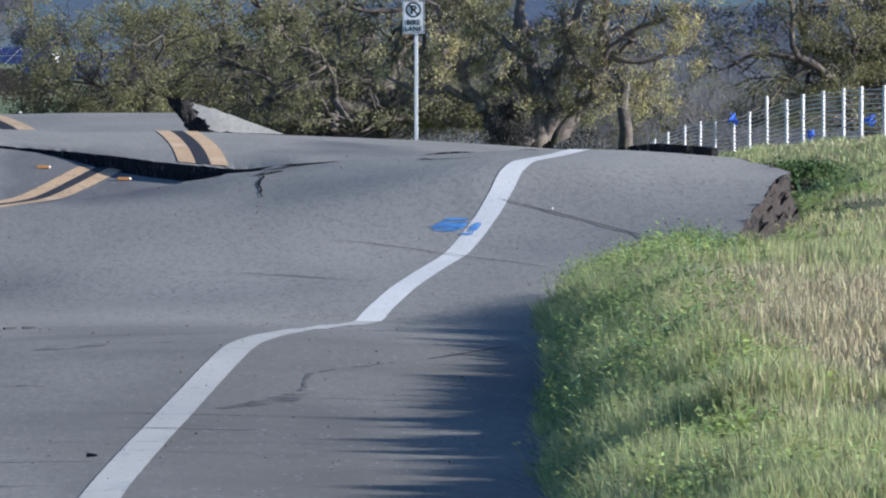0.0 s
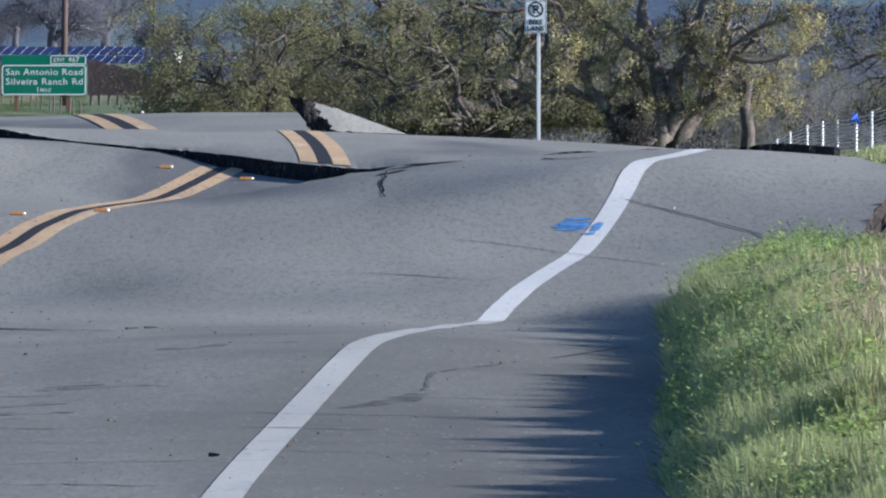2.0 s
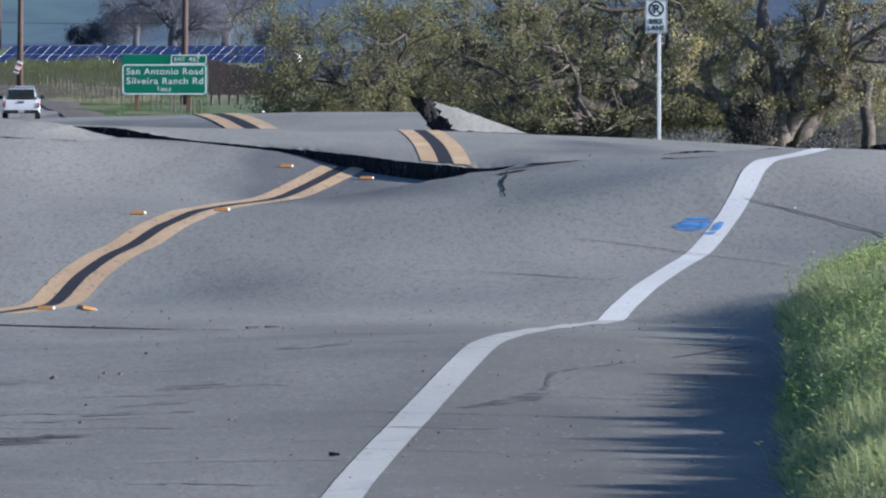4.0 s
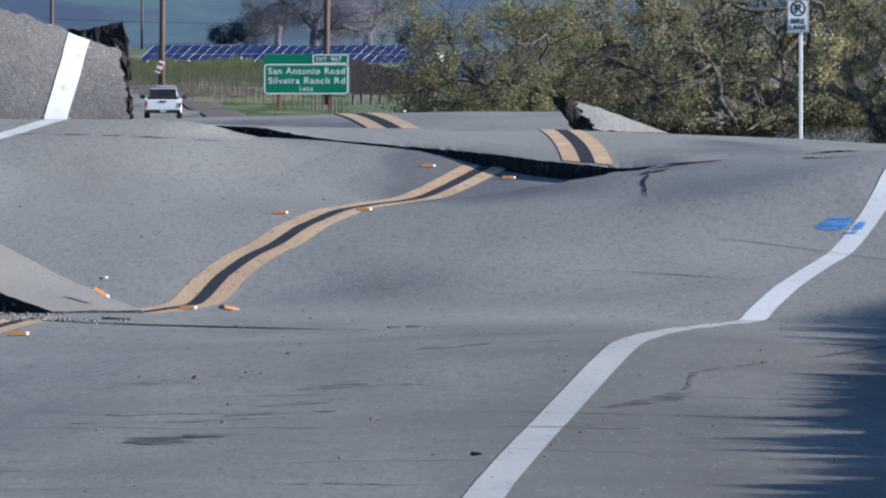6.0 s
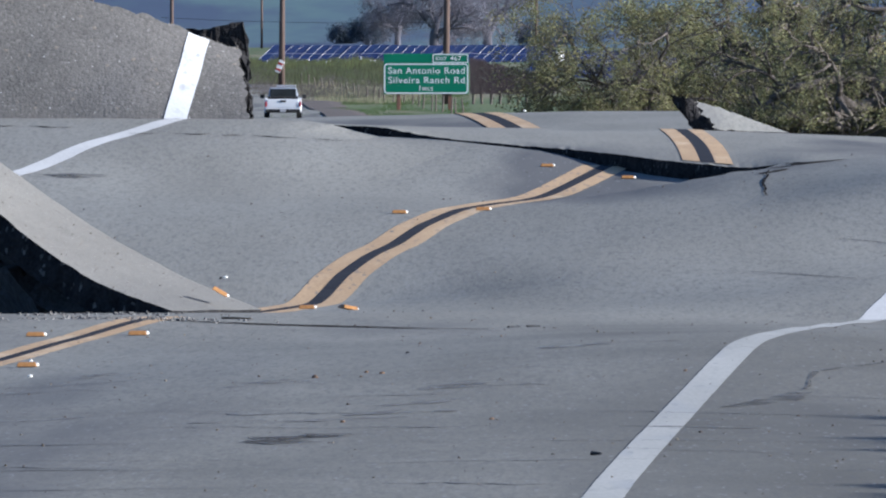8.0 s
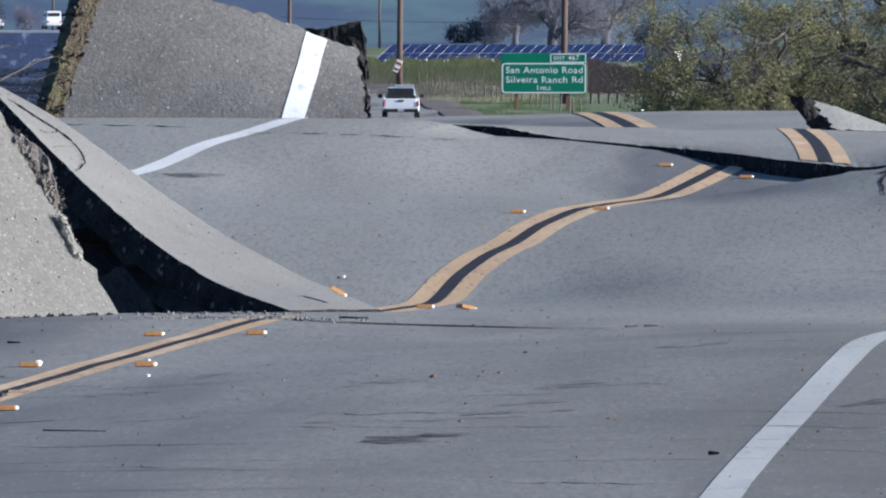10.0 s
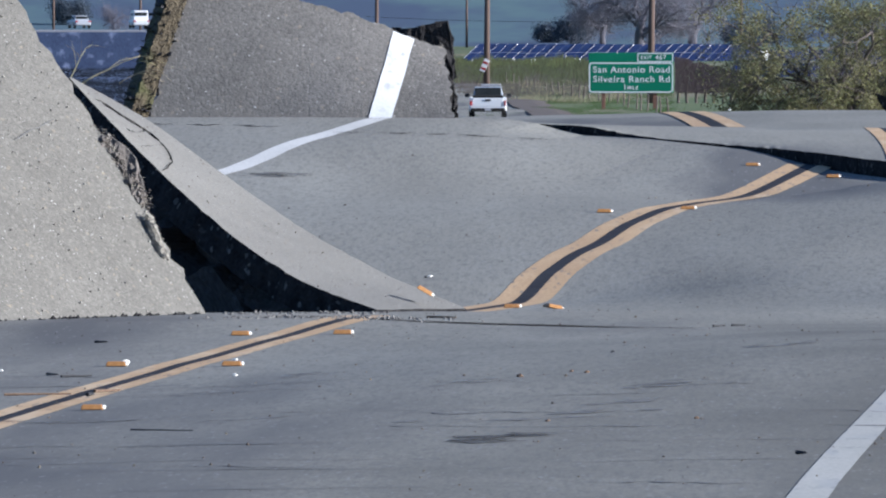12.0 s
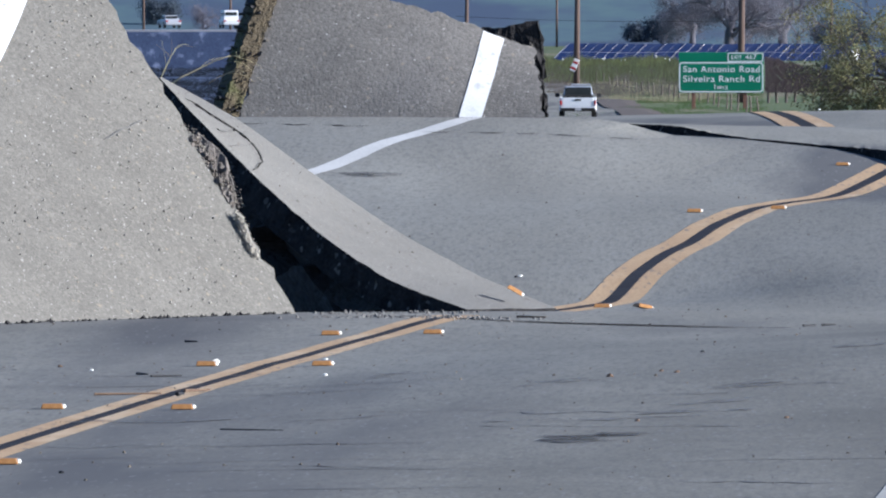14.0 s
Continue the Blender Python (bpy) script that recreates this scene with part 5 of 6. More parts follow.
def wire_fence():
    t = thing("wire_fence", "wire mesh fence on pale posts running downhill behind the verge", "fence", (10.6, 240, 0))
    n = 16
    tops = spline([(226, 1.04), (234, 0.994), (248, 0.90), (261.5, 0.754), (289, 0.29), (315.6, -0.04), (334, -0.42), (346, -0.70)])
    spots = []
    for k in range(n):
        y = 344.2 * 0.9729 ** k
        spots.append((0.02 * math.sin(k * 2.3), y - 240, float(tops(y)) + (0.16 if k == 8 else 0)))
    for x, y, top in spots:
        vs, fs = tube([Vector((x, y, top - 1.5)), Vector((x, y, top))], [0.028, 0.028], 8)
        link("post", vs, fs, FENCE_POST, t, "pale steel post")
    for j in range(17):
        pts = [Vector((x, y + 0.036, min(top, 99) - 0.05 - j * 0.066 - (0.16 if i == 8 else 0))) for i, (x, y, top) in enumerate(spots)]
        v, f = tube(pts, [0.007] * n, 4)
        link("strand", v, f, GALV, t)
    return spots


fence_spots = wire_fence()


def tape(at, seed):
    """A knot of flagging tape with loose tails."""
    bm = bmesh.new()
    r = random.Random(seed)
    for k in range(7):
        a = Vector((r.uniform(-.05, .05), r.uniform(-.03, .03), r.uniform(-.06, .08)))
        m = Matrix.Translation(a) @ Euler((r.uniform(-1, 1), r.uniform(-1, 1), r.uniform(0, 3))).to_matrix().to_4x4()
        box(bm, 0, 0, 0, 0.05, 0.01, r.uniform(0.1, 0.18), 0.003, m=m)
    tagged(part("flagging_tape", bm, FENCE_TAPE, at=at), "knot of bright blue flagging tape tied to the fence", "tape", "blue flagging tapes")


for x, y, z, s in ((10.31, 283, 0.243, 1), (10.45, 255, 0.121, 2), (10.80, 243, 0.454, 3)):
    tape((x, y, z), s)


# ---------------------------------------------------------------- solar field and hedge
def solar_table(wide=1.05, rise=2.1, back=2.4, shift=2.1):
    t = thing("solar_panel", "dark blue solar panel table with pale metal edges", "solar panel", (0, 0, -60), "solar field")

    def slab(x0, x1, lift, m, name, u0=0.0, u1=1.0):
        vs = []
        for u in (u0, u1):
            for x in (x0, x1):
                for dz in (0, -0.05):
                    vs.append((x + shift * u, back * u, rise * u + lift + dz))
        fs = [(0, 2, 6, 4), (1, 5, 7, 3), (0, 1, 3, 2), (4, 6, 7, 5), (0, 4, 5, 1), (2, 3, 7, 6)]
        link(name, vs, fs, m, t)
    slab(0.05, wide, 0, PANEL, "cell_sheet")
    slab(0, 0.05, 0.03, ALU, "edge_rail")
    slab(0.05, wide, 0.01, ALU, "middle_rail", 0.49, 0.51)
    part("leg", boxed(wide / 2 + shift * 0.5, back * 0.5, -0.2, 0.12, 0.12, 2.2, 0.02), ALU, t)
    return t


def solar_row(xa, xb, d, z, wide, rise, shift):
    first = solar_table(wide, rise, 2.4, shift)
    first.matrix_basis = pose(xa, d, z)
    for k in range(1, int((xb - xa) / wide)):
        copy_thing(first, pose(xa + k * wide, d + 0.15 * (k % 2), z + 0.04 * math.sin(k * 0.7)))


solar_row(-43.4, -9.6, 2000, -2.96, 1.15, 2.05, 2.1)
solar_row(-14.2, 14.5, 2010, -3.05, 1.25, 1.5, 2.0)
solar_row(-9.8, 12.1, 1600, -3.65, 1.15, 1.55, 1.0)


def cabinet(at, w, h):
    t = thing("equipment_cabinet", "white equipment cabinet standing among the solar panels", "cabinet", at, turn=42)
    part("body", boxed(0, 0, h / 2, w, 0.8, h, 0.03), CABINET, t)
    part("door", boxed(0, -0.42, h / 2, w * 0.8, 0.03, h * 0.85, 0.01), CABINET, t)
    part("handle", boxed(w * 0.3, -0.45, h / 2, 0.05, 0.04, 0.2, 0.01), ALU, t)


cabinet((-5.95, 1550, -2.19), 0.85, 1.35)


def hedge():
    """A row of bare brown vines, with their stems showing at the foot."""
    t = thing("bare_hedge", "row of bare reddish-brown shrubs along the field", "hedge", on_ground(-6.98, 1050))
    r = random.Random(9)
    vs, fs = [], []
    for k in range(13000):
        x = r.uniform(-2.5, 2.7)
        top = 2.75 - 0.24 * (x + 2.5) + 0.12 * noise.noise(Vector((x * 2, 0, 0)))
        z = r.uniform(0.55, top)
        y = r.uniform(-0.6, 0.6) + 0.25 * x
        a = Vector((r.gauss(0, .05), r.gauss(0, .03), r.uniform(.08, .24)))
        o = len(vs)
        vs += [(x - .018, y, z), (x + .018, y, z), (x + a.x, y + a.y, z + a.z)]
        fs.append((o, o + 1, o + 2))
    link("twig_mass", vs, fs, BARE_TWIG_RED, t, "mass of reddish-brown twigs")
    for k in range(9):
        x = -2.3 + 0.55 * k
        v, f = tube([Vector((x, 0.25 * x, -0.2)), Vector((x + r.uniform(-.06, .06), 0.25 * x, 0.45)), Vector((x + r.uniform(-.1, .1), 0.25 * x, 1.2))], [0.08, 0.1, 0.07], 6)
        link("stem", v, f, BARK, t)


BARE_TWIG_RED = surface("red_brown_twigs", (0.080, 0.060, 0.064), (0.135, 0.102, 0.104), 0.8, 6, 0.95, 0, 0, island=0.3)
hedge()


def scrub(name, label, ka, kb, da, db, count, size, material, seed):
    """Low scrub and tall weeds, as many small tufts."""
    r = random.Random(seed)
    vs, fs = [], []
    for k in range(count):
        d = r.uniform(da, db)
        x, y, z = on_ground(d * r.uniform(ka, kb), d)
        k2 = max(0.08, 0.55 + 1.3 * noise.noise(Vector((x * 0.4, y * 0.03, seed))))
        for _ in range(5):
            h = size * r.uniform(0.4, 1.2) * k2
            dx = r.gauss(0, 0.25)
            o = len(vs)
            w = 0.05 * size
            vs += [(x + dx - w, y, z - 0.1), (x + dx + w, y, z - 0.1), (x + dx + r.gauss(0, 0.12), y, z + h)]
            fs.append((o, o + 1, o + 2))
    tagged(link(name, vs, fs, material), label, "scrub", kind="stuff")


MUSTARD = surface("mustard", (0.15, 0.165, 0.07), (0.33, 0.33, 0.135), 0.5, 3, 0.9, 0, 0, island=0.35, through_light=0.3)
DEAD_WEED = surface("dead_weeds", (0.12, 0.105, 0.085), (0.26, 0.225, 0.18), 0.5, 3, 0.9, 0, 0, island=0.4)
FIELD_WEED = surface("field_weeds", (0.085, 0.105, 0.055), (0.27, 0.262, 0.125), 0.5, 3, 0.9, 0, 0, island=0.4, through_light=0.3)
scrub("field_scrub", "tall yellow-green weeds along the field's edge", -0.0222, -0.0142, 1350, 2000, 4200, 0.85, FIELD_WEED, 1)
scrub("field_scrub", "clumps of bright yellow-green mustard below the solar panels", -0.0222, -0.0150, 1780, 1960, 800, 1.0, MUSTARD, 11)
scrub("field_scrub", "grey-brown dead weeds across the field", -0.0222, -0.0142, 1150, 1700, 2600, 0.6, DEAD_WEED, 12)
FIELD_GRASS = surface("field_grass", (0.07, 0.12, 0.035), (0.19, 0.26, 0.09), 0.25, 2, 0.9, 0, 0, island=0.35, through_light=0.3)
scrub("field_scrub", "rough green grass between the far road and the fence", -0.0212, -0.0092, 860, 1350, 5200, 0.24, FIELD_GRASS, 5)
scrub("field_scrub", "straw-coloured weeds between the fence posts", -0.0205, -0.0122, 1050, 1400, 1800, 0.45, DRY_GRASS, 2)
# Scrub tone takes up the painted blue shade of the low ground.
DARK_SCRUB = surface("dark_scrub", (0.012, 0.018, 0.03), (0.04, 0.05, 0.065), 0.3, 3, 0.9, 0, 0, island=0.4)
scrub("field_scrub", "dark low scrub across the dark blue field", -0.0482, -0.0389, 700, 1760, 4000, 0.5, DARK_SCRUB, 4)


# ---------------------------------------------------------------- vehicles
def wheel(parent, x, y, r, w):
    for nm, m, rr, ww in (("tyre", RUBBER, r, w),):
        bm = bmesh.new()
        bmesh.ops.create_cone(bm, cap_ends=True, segments=20, radius1=rr, radius2=rr, depth=ww, matrix=pose(x, y, r, 0, 90, 0))
        ob = part("wheel", bm, m, parent)
        bm = bmesh.new()
        bmesh.ops.create_cone(bm, cap_ends=True, segments=16, radius1=rr * 0.6, radius2=rr * 0.5, depth=ww + 0.02, matrix=pose(x, y, r, 0, 90, 0))
        part("rim", bm, ALU, ob)


def pickup(at, turn):
    t = thing("pickup_truck", "white pickup truck with an open bed driving away on the road", "truck", at, turn=turn)
    part("body", boxed(0, 0, 0.66, 1.90, 5.3, 0.46, 0.08), CAR_WHITE, t, "white painted body")
    bm = boxed(0, 0.75, 1.30, 1.70, 1.75, 0.80, 0.05)
    for v in bm.verts:
        if v.co.z > 1.4:
            v.co.x *= 0.80
            v.co.y = 0.75 + (v.co.y - 0.75) * 0.74
    part("cab", bm, CAR_SHADE, t, "cab with grey-blue shade in its paint")
    part("rear_window", boxed(0, -0.08, 1.42, 1.34, 0.10, 0.46, 0.03), GLASS_DARK, t, "dark glass")
    part("windscreen", boxed(0, 1.52, 1.42, 1.3, 0.10, 0.42, 0.03), GLASS_DARK, t, "dark glass")
    part("bed_liner", boxed(0, -1.5, 0.92, 1.6, 2.1, 0.03), RUBBER, t, "dark open bed")
    part("headboard", boxed(0, -0.30, 1.10, 1.56, 0.05, 0.34, 0.02), RUBBER, t, "dark headboard behind the cab")
    for x in (-0.88, 0.88):
        part("bed_side", boxed(x, -1.45, 1.02, 0.13, 2.35, 0.30, 0.03), CAR_WHITE, t)
        part("tail_lamp", boxed(x, -2.66, 0.86, 0.10, 0.05, 0.26, 0.02), RED_LAMP, t, "red tail lamp")
        part("mirror", boxed(x * 1.22, 1.35, 1.25, 0.22, 0.08, 0.2, 0.03), RUBBER, t)
        for y in (-1.7, 1.75):
            wheel(t, x * 0.94, y, 0.38, 0.26)
    part("tailgate", boxed(0, -2.62, 0.90, 1.62, 0.07, 0.46, 0.03), CAR_WHITE, t)
    part("tailgate_handle", boxed(0, -2.67, 1.02, 0.30, 0.03, 0.09, 0.01), RUBBER, t, "black tailgate handle")
    part("bumper", boxed(0, -2.74, 0.52, 1.80, 0.16, 0.18, 0.04), RUBBER, t, "dark rear bumper")
    part("number_plate", boxed(0, -2.83, 0.54, 0.32, 0.02, 0.14), PLATE_GREY, t)
    part("light_bar", boxed(0.15, 0.7, 1.78, 1.0, 0.3, 0.11, 0.03), PLATE_GREY, t, "grey roof light bar")


# Cab paint with its grey-blue shade mixed into the colour.
CAR_SHADE = surface("shaded_cab_paint", (0.36, 0.40, 0.46), (0.45, 0.48, 0.54), 1, 9, 0.3, 0, 0)
CAR_SILVER = surface("silver_car_paint", (0.36, 0.38, 0.42), (0.46, 0.48, 0.52), 1, 9, 0.3, 0, 0)


def sedan(at, turn, paint, label, name="car", tall=0.0, category="car"):
    t = thing(name, label, category, at, turn=turn)
    part("body", boxed(0, 0, 0.6, 1.78, 4.5, 0.55, 0.12), paint, t)
    bm = boxed(0, -0.2, 1.12 + tall / 2, 1.6, 2.5 + tall, 0.55 + tall, 0.06)
    for v in bm.verts:
        if v.co.z > 1.1:
            v.co.x *= 0.82 + 0.1 * (tall > 0)
            v.co.y = -0.2 + (v.co.y + 0.2) * (0.62 if not tall else 0.92)
    part("cabin", bm, paint, t)
    for sx in (-1, 1):
        part("side_window", boxed(sx * 0.76, -0.2, 1.12 + tall * 0.7, 0.06, 1.7 + tall, 0.32, 0.02), GLASS_DARK, t, "dark glass")
        part("tail_lamp", boxed(sx * 0.72, -2.24, 0.75, 0.3, 0.06, 0.16, 0.02), RED_LAMP, t, "red tail lamp")
        for y in (-1.4, 1.4):
            wheel(t, sx * 0.8, y, 0.33, 0.22)
    part("rear_window", boxed(0, -1.28 - tall * 0.80, 1.14 + tall * 0.75, 1.3, 0.1, 0.34, 0.03), GLASS_DARK, t, "dark glass")


pickup((-17.47, 870, -3.24), 1.0)
sedan((-81.9, 1850, 1.02), 14, CAR_SILVER, "silver car seen from behind on the far highway")
sedan((-73.3, 1800, 1.05), 9, CAR_WHITE, "white van seen from behind on the far highway", "van", 0.5, "van")


def highway():
    """The raised far highway, with its pale concrete barrier."""
    y0 = 1790
    xs = steps(-140, -45, 5)
    z = 0.71
    verts, faces = [], []
    for x in xs:
        for dy, dz in ((-14, -3.9), (-6, -0.05), (75, 0.0), (90, -3.5)):
            verts.append((x, y0 + dy, z + dz))
    for i in range(len(xs) - 1):
        for j in range(3):
            faces.append((i * 4 + j, (i + 1) * 4 + j, (i + 1) * 4 + j + 1, i * 4 + j + 1))
    tagged(link("highway", verts, faces, [ASPHALT, BLUE_GROUND], index=[0 if j == 1 else 1 for i in range(len(xs) - 1) for j in range(3)]), "grey far highway on a low embankment", "road", kind="structure")
    t = thing("barrier", "pale concrete barrier along the far highway", "barrier", (-92, y0 - 5, z))
    part("wall", boxed(0, 0, -0.2, 95, 0.3, 0.75, 0.05), PLATE_GREY, t)


highway()


def vine_guard():
    t = thing("vine_guard", "short white plastic vine guard at the field's edge", "vine guard", (0, 0, -70), "vine guards")
    vs, fs = tube([Vector((0, 0, 0)), Vector((0, 0, 0.55))], [0.07, 0.07], 8)
    link("sleeve", vs, fs, CABINET, t)
    vs, fs = tube([Vector((0.05, 0, -0.2)), Vector((0.05, 0, 0.75))], [0.02, 0.02], 5)
    link("stake", vs, fs, GREY_WOOD, t)
    return t


guard = vine_guard()
for k in range(18):
    r = random.Random(70 + k)
    x = -41.0 + 0.85 * k + r.uniform(-0.3, 0.3)
    m = pose(x, 1940, -2.98 + r.uniform(-0.1, 0.1), 0, r.uniform(-8, 8), 0) @ Matrix.Diagonal((1, 1, 1.5 if k == 13 else 0.9, 1))
    if k == 0:
        guard.matrix_basis = m
    else:
        copy_thing(guard, m)


def field_marker():
    t = thing("field_marker", "leaning red and white striped marker board beside the pole", "marker board", (-25.6, 1250, -2.0))
    lean = Matrix.Translation((0, 0, 0)) @ pose(0, 0, 0, 0, 24, 0)
    part("board", box(bmesh.new(), 0, 0, 0.6, 0.42, 0.05, 0.95, 0.02, m=lean), CABINET, t, "white board")
    for z in (0.35, 0.8):
        part("stripe", box(bmesh.new(), 0, -0.03, z, 0.40, 0.01, 0.16, m=lean), RED_LAMP, t, "red stripe")
    part("stake", box(bmesh.new(), 0, 0.05, -0.2, 0.08, 0.06, 1.6, 0.01, m=lean), GREY_WOOD, t)


field_marker()
# ---------------------------------------------------------------- markers, cracks, stains and litter on the road
def marker(label="square yellow raised pavement marker with a painted sunlit end"):
    t = thing("pavement_marker", label, "road marker", (0, 0, -40), "pavement markers")
    bm = boxed(-0.008, 0, 0.010, 0.088, 0.095, 0.020)
    for v in bm.verts:
        if v.co.z > 0.01:
            v.co.x = -0.008 + (v.co.x + 0.008) * 0.86
            v.co.y *= 0.6
    bmesh.ops.bevel(bm, geom=list(bm.edges), offset=0.003, segments=1, affect="EDGES")
    part("body", bm, MARKER, t)
    # Pale bead paints the sunlit right-hand end of the marker.
    bm = bmesh.new()
    bmesh.ops.create_uvsphere(bm, u_segments=10, v_segments=6, radius=1.0, matrix=Matrix.LocRotScale((0.036, 0, 0.009), None, (0.0105, 0.036, 0.0095)))
    part("sunlit_end", bm, MARKER_WHITE, t, "pale end standing for the sunlit side")
    return t


FIRST_MARKER = marker()
made = [0]


def put_marker(q, y, p=None, tilt=(0, 0, 0)):
    p = on_road(q, y) if p is None else Vector(p)
    m = pose(p.x, p.y, p.z + 0.002, *tilt)
    if made[0] == 0:
        FIRST_MARKER.matrix_basis = m
    else:
        copy_thing(FIRST_MARKER, m)
    made[0] += 1


for q, y in ((-0.26, 51.2), (0.26, 51.0), (-0.26, 58.5), (0.20, 58.3), (-0.272, 65.8), (0.258, 65.5), (-0.259, 72.84), (0.259, 72.6), (-0.229, 78.92), (0.251, 78.88),
             (-0.297, 101.7), (0.155, 102.3), (-0.34, 112.4), (0.30, 111.2), (0.14, 90.6)):
    put_marker(q, y)
put_marker(0, 0, on_road(0.40, 90.1), (0, 10, 25))
put_marker(0, 0, (-2.06, 86.6, 0.455), (0, 30, 0))


def decal(name, label, path, wide, material, lift=0.003, ragged=0.5, seed=0.0):
    """A thin stripe on the road along (q, y) stations: a crack, a painted cable shadow."""
    vs, fs = [], []
    n = len(path)
    for i, (q, y) in enumerate(path):
        w = wide * (1 + ragged * noise.noise(Vector((i * 0.7, seed, 2)))) * min(1, 0.25 + 1.2 * min(i, n - 1 - i) / n)
        q2, y2 = path[min(i + 1, n - 1)]
        q1, y1 = path[max(i - 1, 0)]
        dx, dy = q2 - q1, y2 - y1
        k = math.hypot(dx, dy) or 1
        for s in (-1, 1):
            vs.append(on_road(q - dy / k * s * w / 2, y + dx / k * s * w / 2) + Vector((0, 0, lift)))
    fs = [(2 * i, 2 * i + 1, 2 * i + 3, 2 * i + 2) for i in range(n - 1)]
    return link(name, vs, fs, material, ROAD, label)


def wander(a, b, n, amp, seed):
    out = []
    for k in range(n):
        t = k / (n - 1)
        out.append((lerp(a[0], b[0], t) + amp * 0.3 * noise.noise(Vector((k * 0.4, seed, 0))), lerp(a[1], b[1], t) + amp * noise.noise(Vector((k * 0.4, seed, 5)))))
    return out


SCUFF = surface("tyre_scuff", (0.155, 0.152, 0.146), (0.20, 0.196, 0.188), 3, 50, 0.85, 0.2, 0.003, holes=0.55)
BROWN_BIT = surface("dry_brown_bits", (0.10, 0.066, 0.042), (0.19, 0.13, 0.09), 20, 90, 0.9, 0.2, 0.002)
decal("crack", "long dark seam crack", [(0.10, 82.1), (0.39, 81.56), (0.70, 81.08), (1.0, 80.64), (1.31, 80.08), (1.63, 79.24), (1.9, 78.9)], 0.16, BROKEN, 0.004, 0.6, 1)
for k, (q0, y0, q1, y1) in enumerate(((-4.9, 115.95, -4.62, 115.9), (-4.55, 115.85, -4.3, 115.78), (-4.22, 115.74, -3.9, 115.6), (-3.4, 114.6, -3.2, 114.66), (-3.1, 114.72, -2.86, 114.8), (-2.78, 114.82, -2.66, 114.86), (-2.58, 114.9, -2.3, 115.0), (-2.2, 115.04, -2.0, 115.1))):
    decal("crack", "thin dark crack", wander((q0, y0), (q1, y1), 8, 0.12, 2 + k), 0.085, BROKEN, 0.003, 1.4, 2 + k)
def ragged(path, each, amp, seed):
    """The same stations with finer, ragged ones between them."""
    out = []
    for (q0, y0), (q1, y1) in zip(path, path[1:]):
        for k in range(each):
            t = k / each
            out.append((lerp(q0, q1, t) + amp * noise.noise(Vector((len(out) * 1.3, seed, 0))), lerp(y0, y1, t)))
    return out + [path[-1]]


decal("crack", "short ragged crack", ragged([(1.472, 108.0), (1.564, 106.5), (1.628, 105.8), (1.652, 105.1), (1.699, 104.3), (1.764, 103.6), (1.809, 102.9), (1.88, 102.1)], 4, 0.016, 3), 0.026, BROKEN, 0.004, 1.0, 4)
decal("crack", "short ragged crack", ragged([(1.506, 106.7), (1.540, 106.9), (1.584, 107.2), (1.60, 107.6)], 5, 0.012, 8), 0.14, BROKEN, 0.004, 1.0, 5)
decal("crack", "ragged end of the long crack", ragged([(1.46, 108.5), (1.52, 108.4), (1.56, 108.3)], 5, 0.01, 12), 0.22, BROKEN, 0.005, 1.2, 14)
decal("crack", "ragged end of the long crack", ragged([(1.60, 108.75), (1.63, 109.0), (1.66, 109.1), (1.70, 109.2), (1.76, 109.25), (1.82, 109.35)], 7, 0.012, 13), 0.42, BROKEN, 0.005, 1.2, 15)
decal("crack", "short dark crack", [(2.48, 107.7), (2.6, 107.0), (2.7, 106.8), (2.85, 106.5), (2.99, 106.3)], 0.10, BROKEN, 0.004, 0.9, 5)
# Thin cable shadows are painted on the road as dark stripes.
decal("shadow_line", "thin dark line painted as a cable's shadow", [(3.448, 99.88), (3.721, 99.08), (4.035, 98.0), (4.358, 96.52), (4.7, 94.3)], 0.030, ROAD_BLACK, 0.004, 0.5, 6)
decal("shadow_line", "thin dark line painted as a cable's shadow", [(2.554, 97.04), (2.839, 96.6), (3.206, 95.76), (3.591, 94.4), (4.025, 92.36)], 0.022, ROAD_BLACK, 0.0035, 0.7, 7)
decal("shadow_line", "thin dark line painted as a cable's shadow", [(2.057, 93.24), (2.359, 92.88), (2.681, 92.12), (3.01, 91.12), (3.315, 90.48)], 0.022, ROAD_BLACK, 0.0035, 0.8, 8)
decal("shadow_line", "thin dark line painted as a cable's shadow", [(4.22, 69.56), (4.298, 70.24), (4.392, 71.32), (4.478, 72.88)], 0.03, ROAD_BLACK, 0.0035, 0.8, 10)
decal("damp_stain", "dark damp stain", ragged([(3.55, 63.1), (3.66, 63.6), (3.74, 64.1), (3.79, 64.7), (3.82, 65.3)], 4, 0.02, 4), 0.2, STAIN, 0.003, 0.6, 12)
decal("damp_stain", "dark damp stain", [(3.79, 64.8), (3.82, 65.6), (3.80, 66.4), (3.80, 67.3), (3.88, 67.8), (4.0, 68.4), (4.1, 69.0)], 0.035, STAIN, 0.0035, 0.9, 11)
for k in range(9):
    r = random.Random(200 + k)
    q, y = r.uniform(-0.5, 4.4), r.uniform(52, 66)
    decal("scuff", "faint dark scuff mark", wander((q, y), (q + r.uniform(0.25, 0.9), y + r.uniform(-0.4, 0.4)), 7, 0.25, k), r.uniform(0.08, 0.4), SCUFF, 0.003, 0.9, 20 + k)


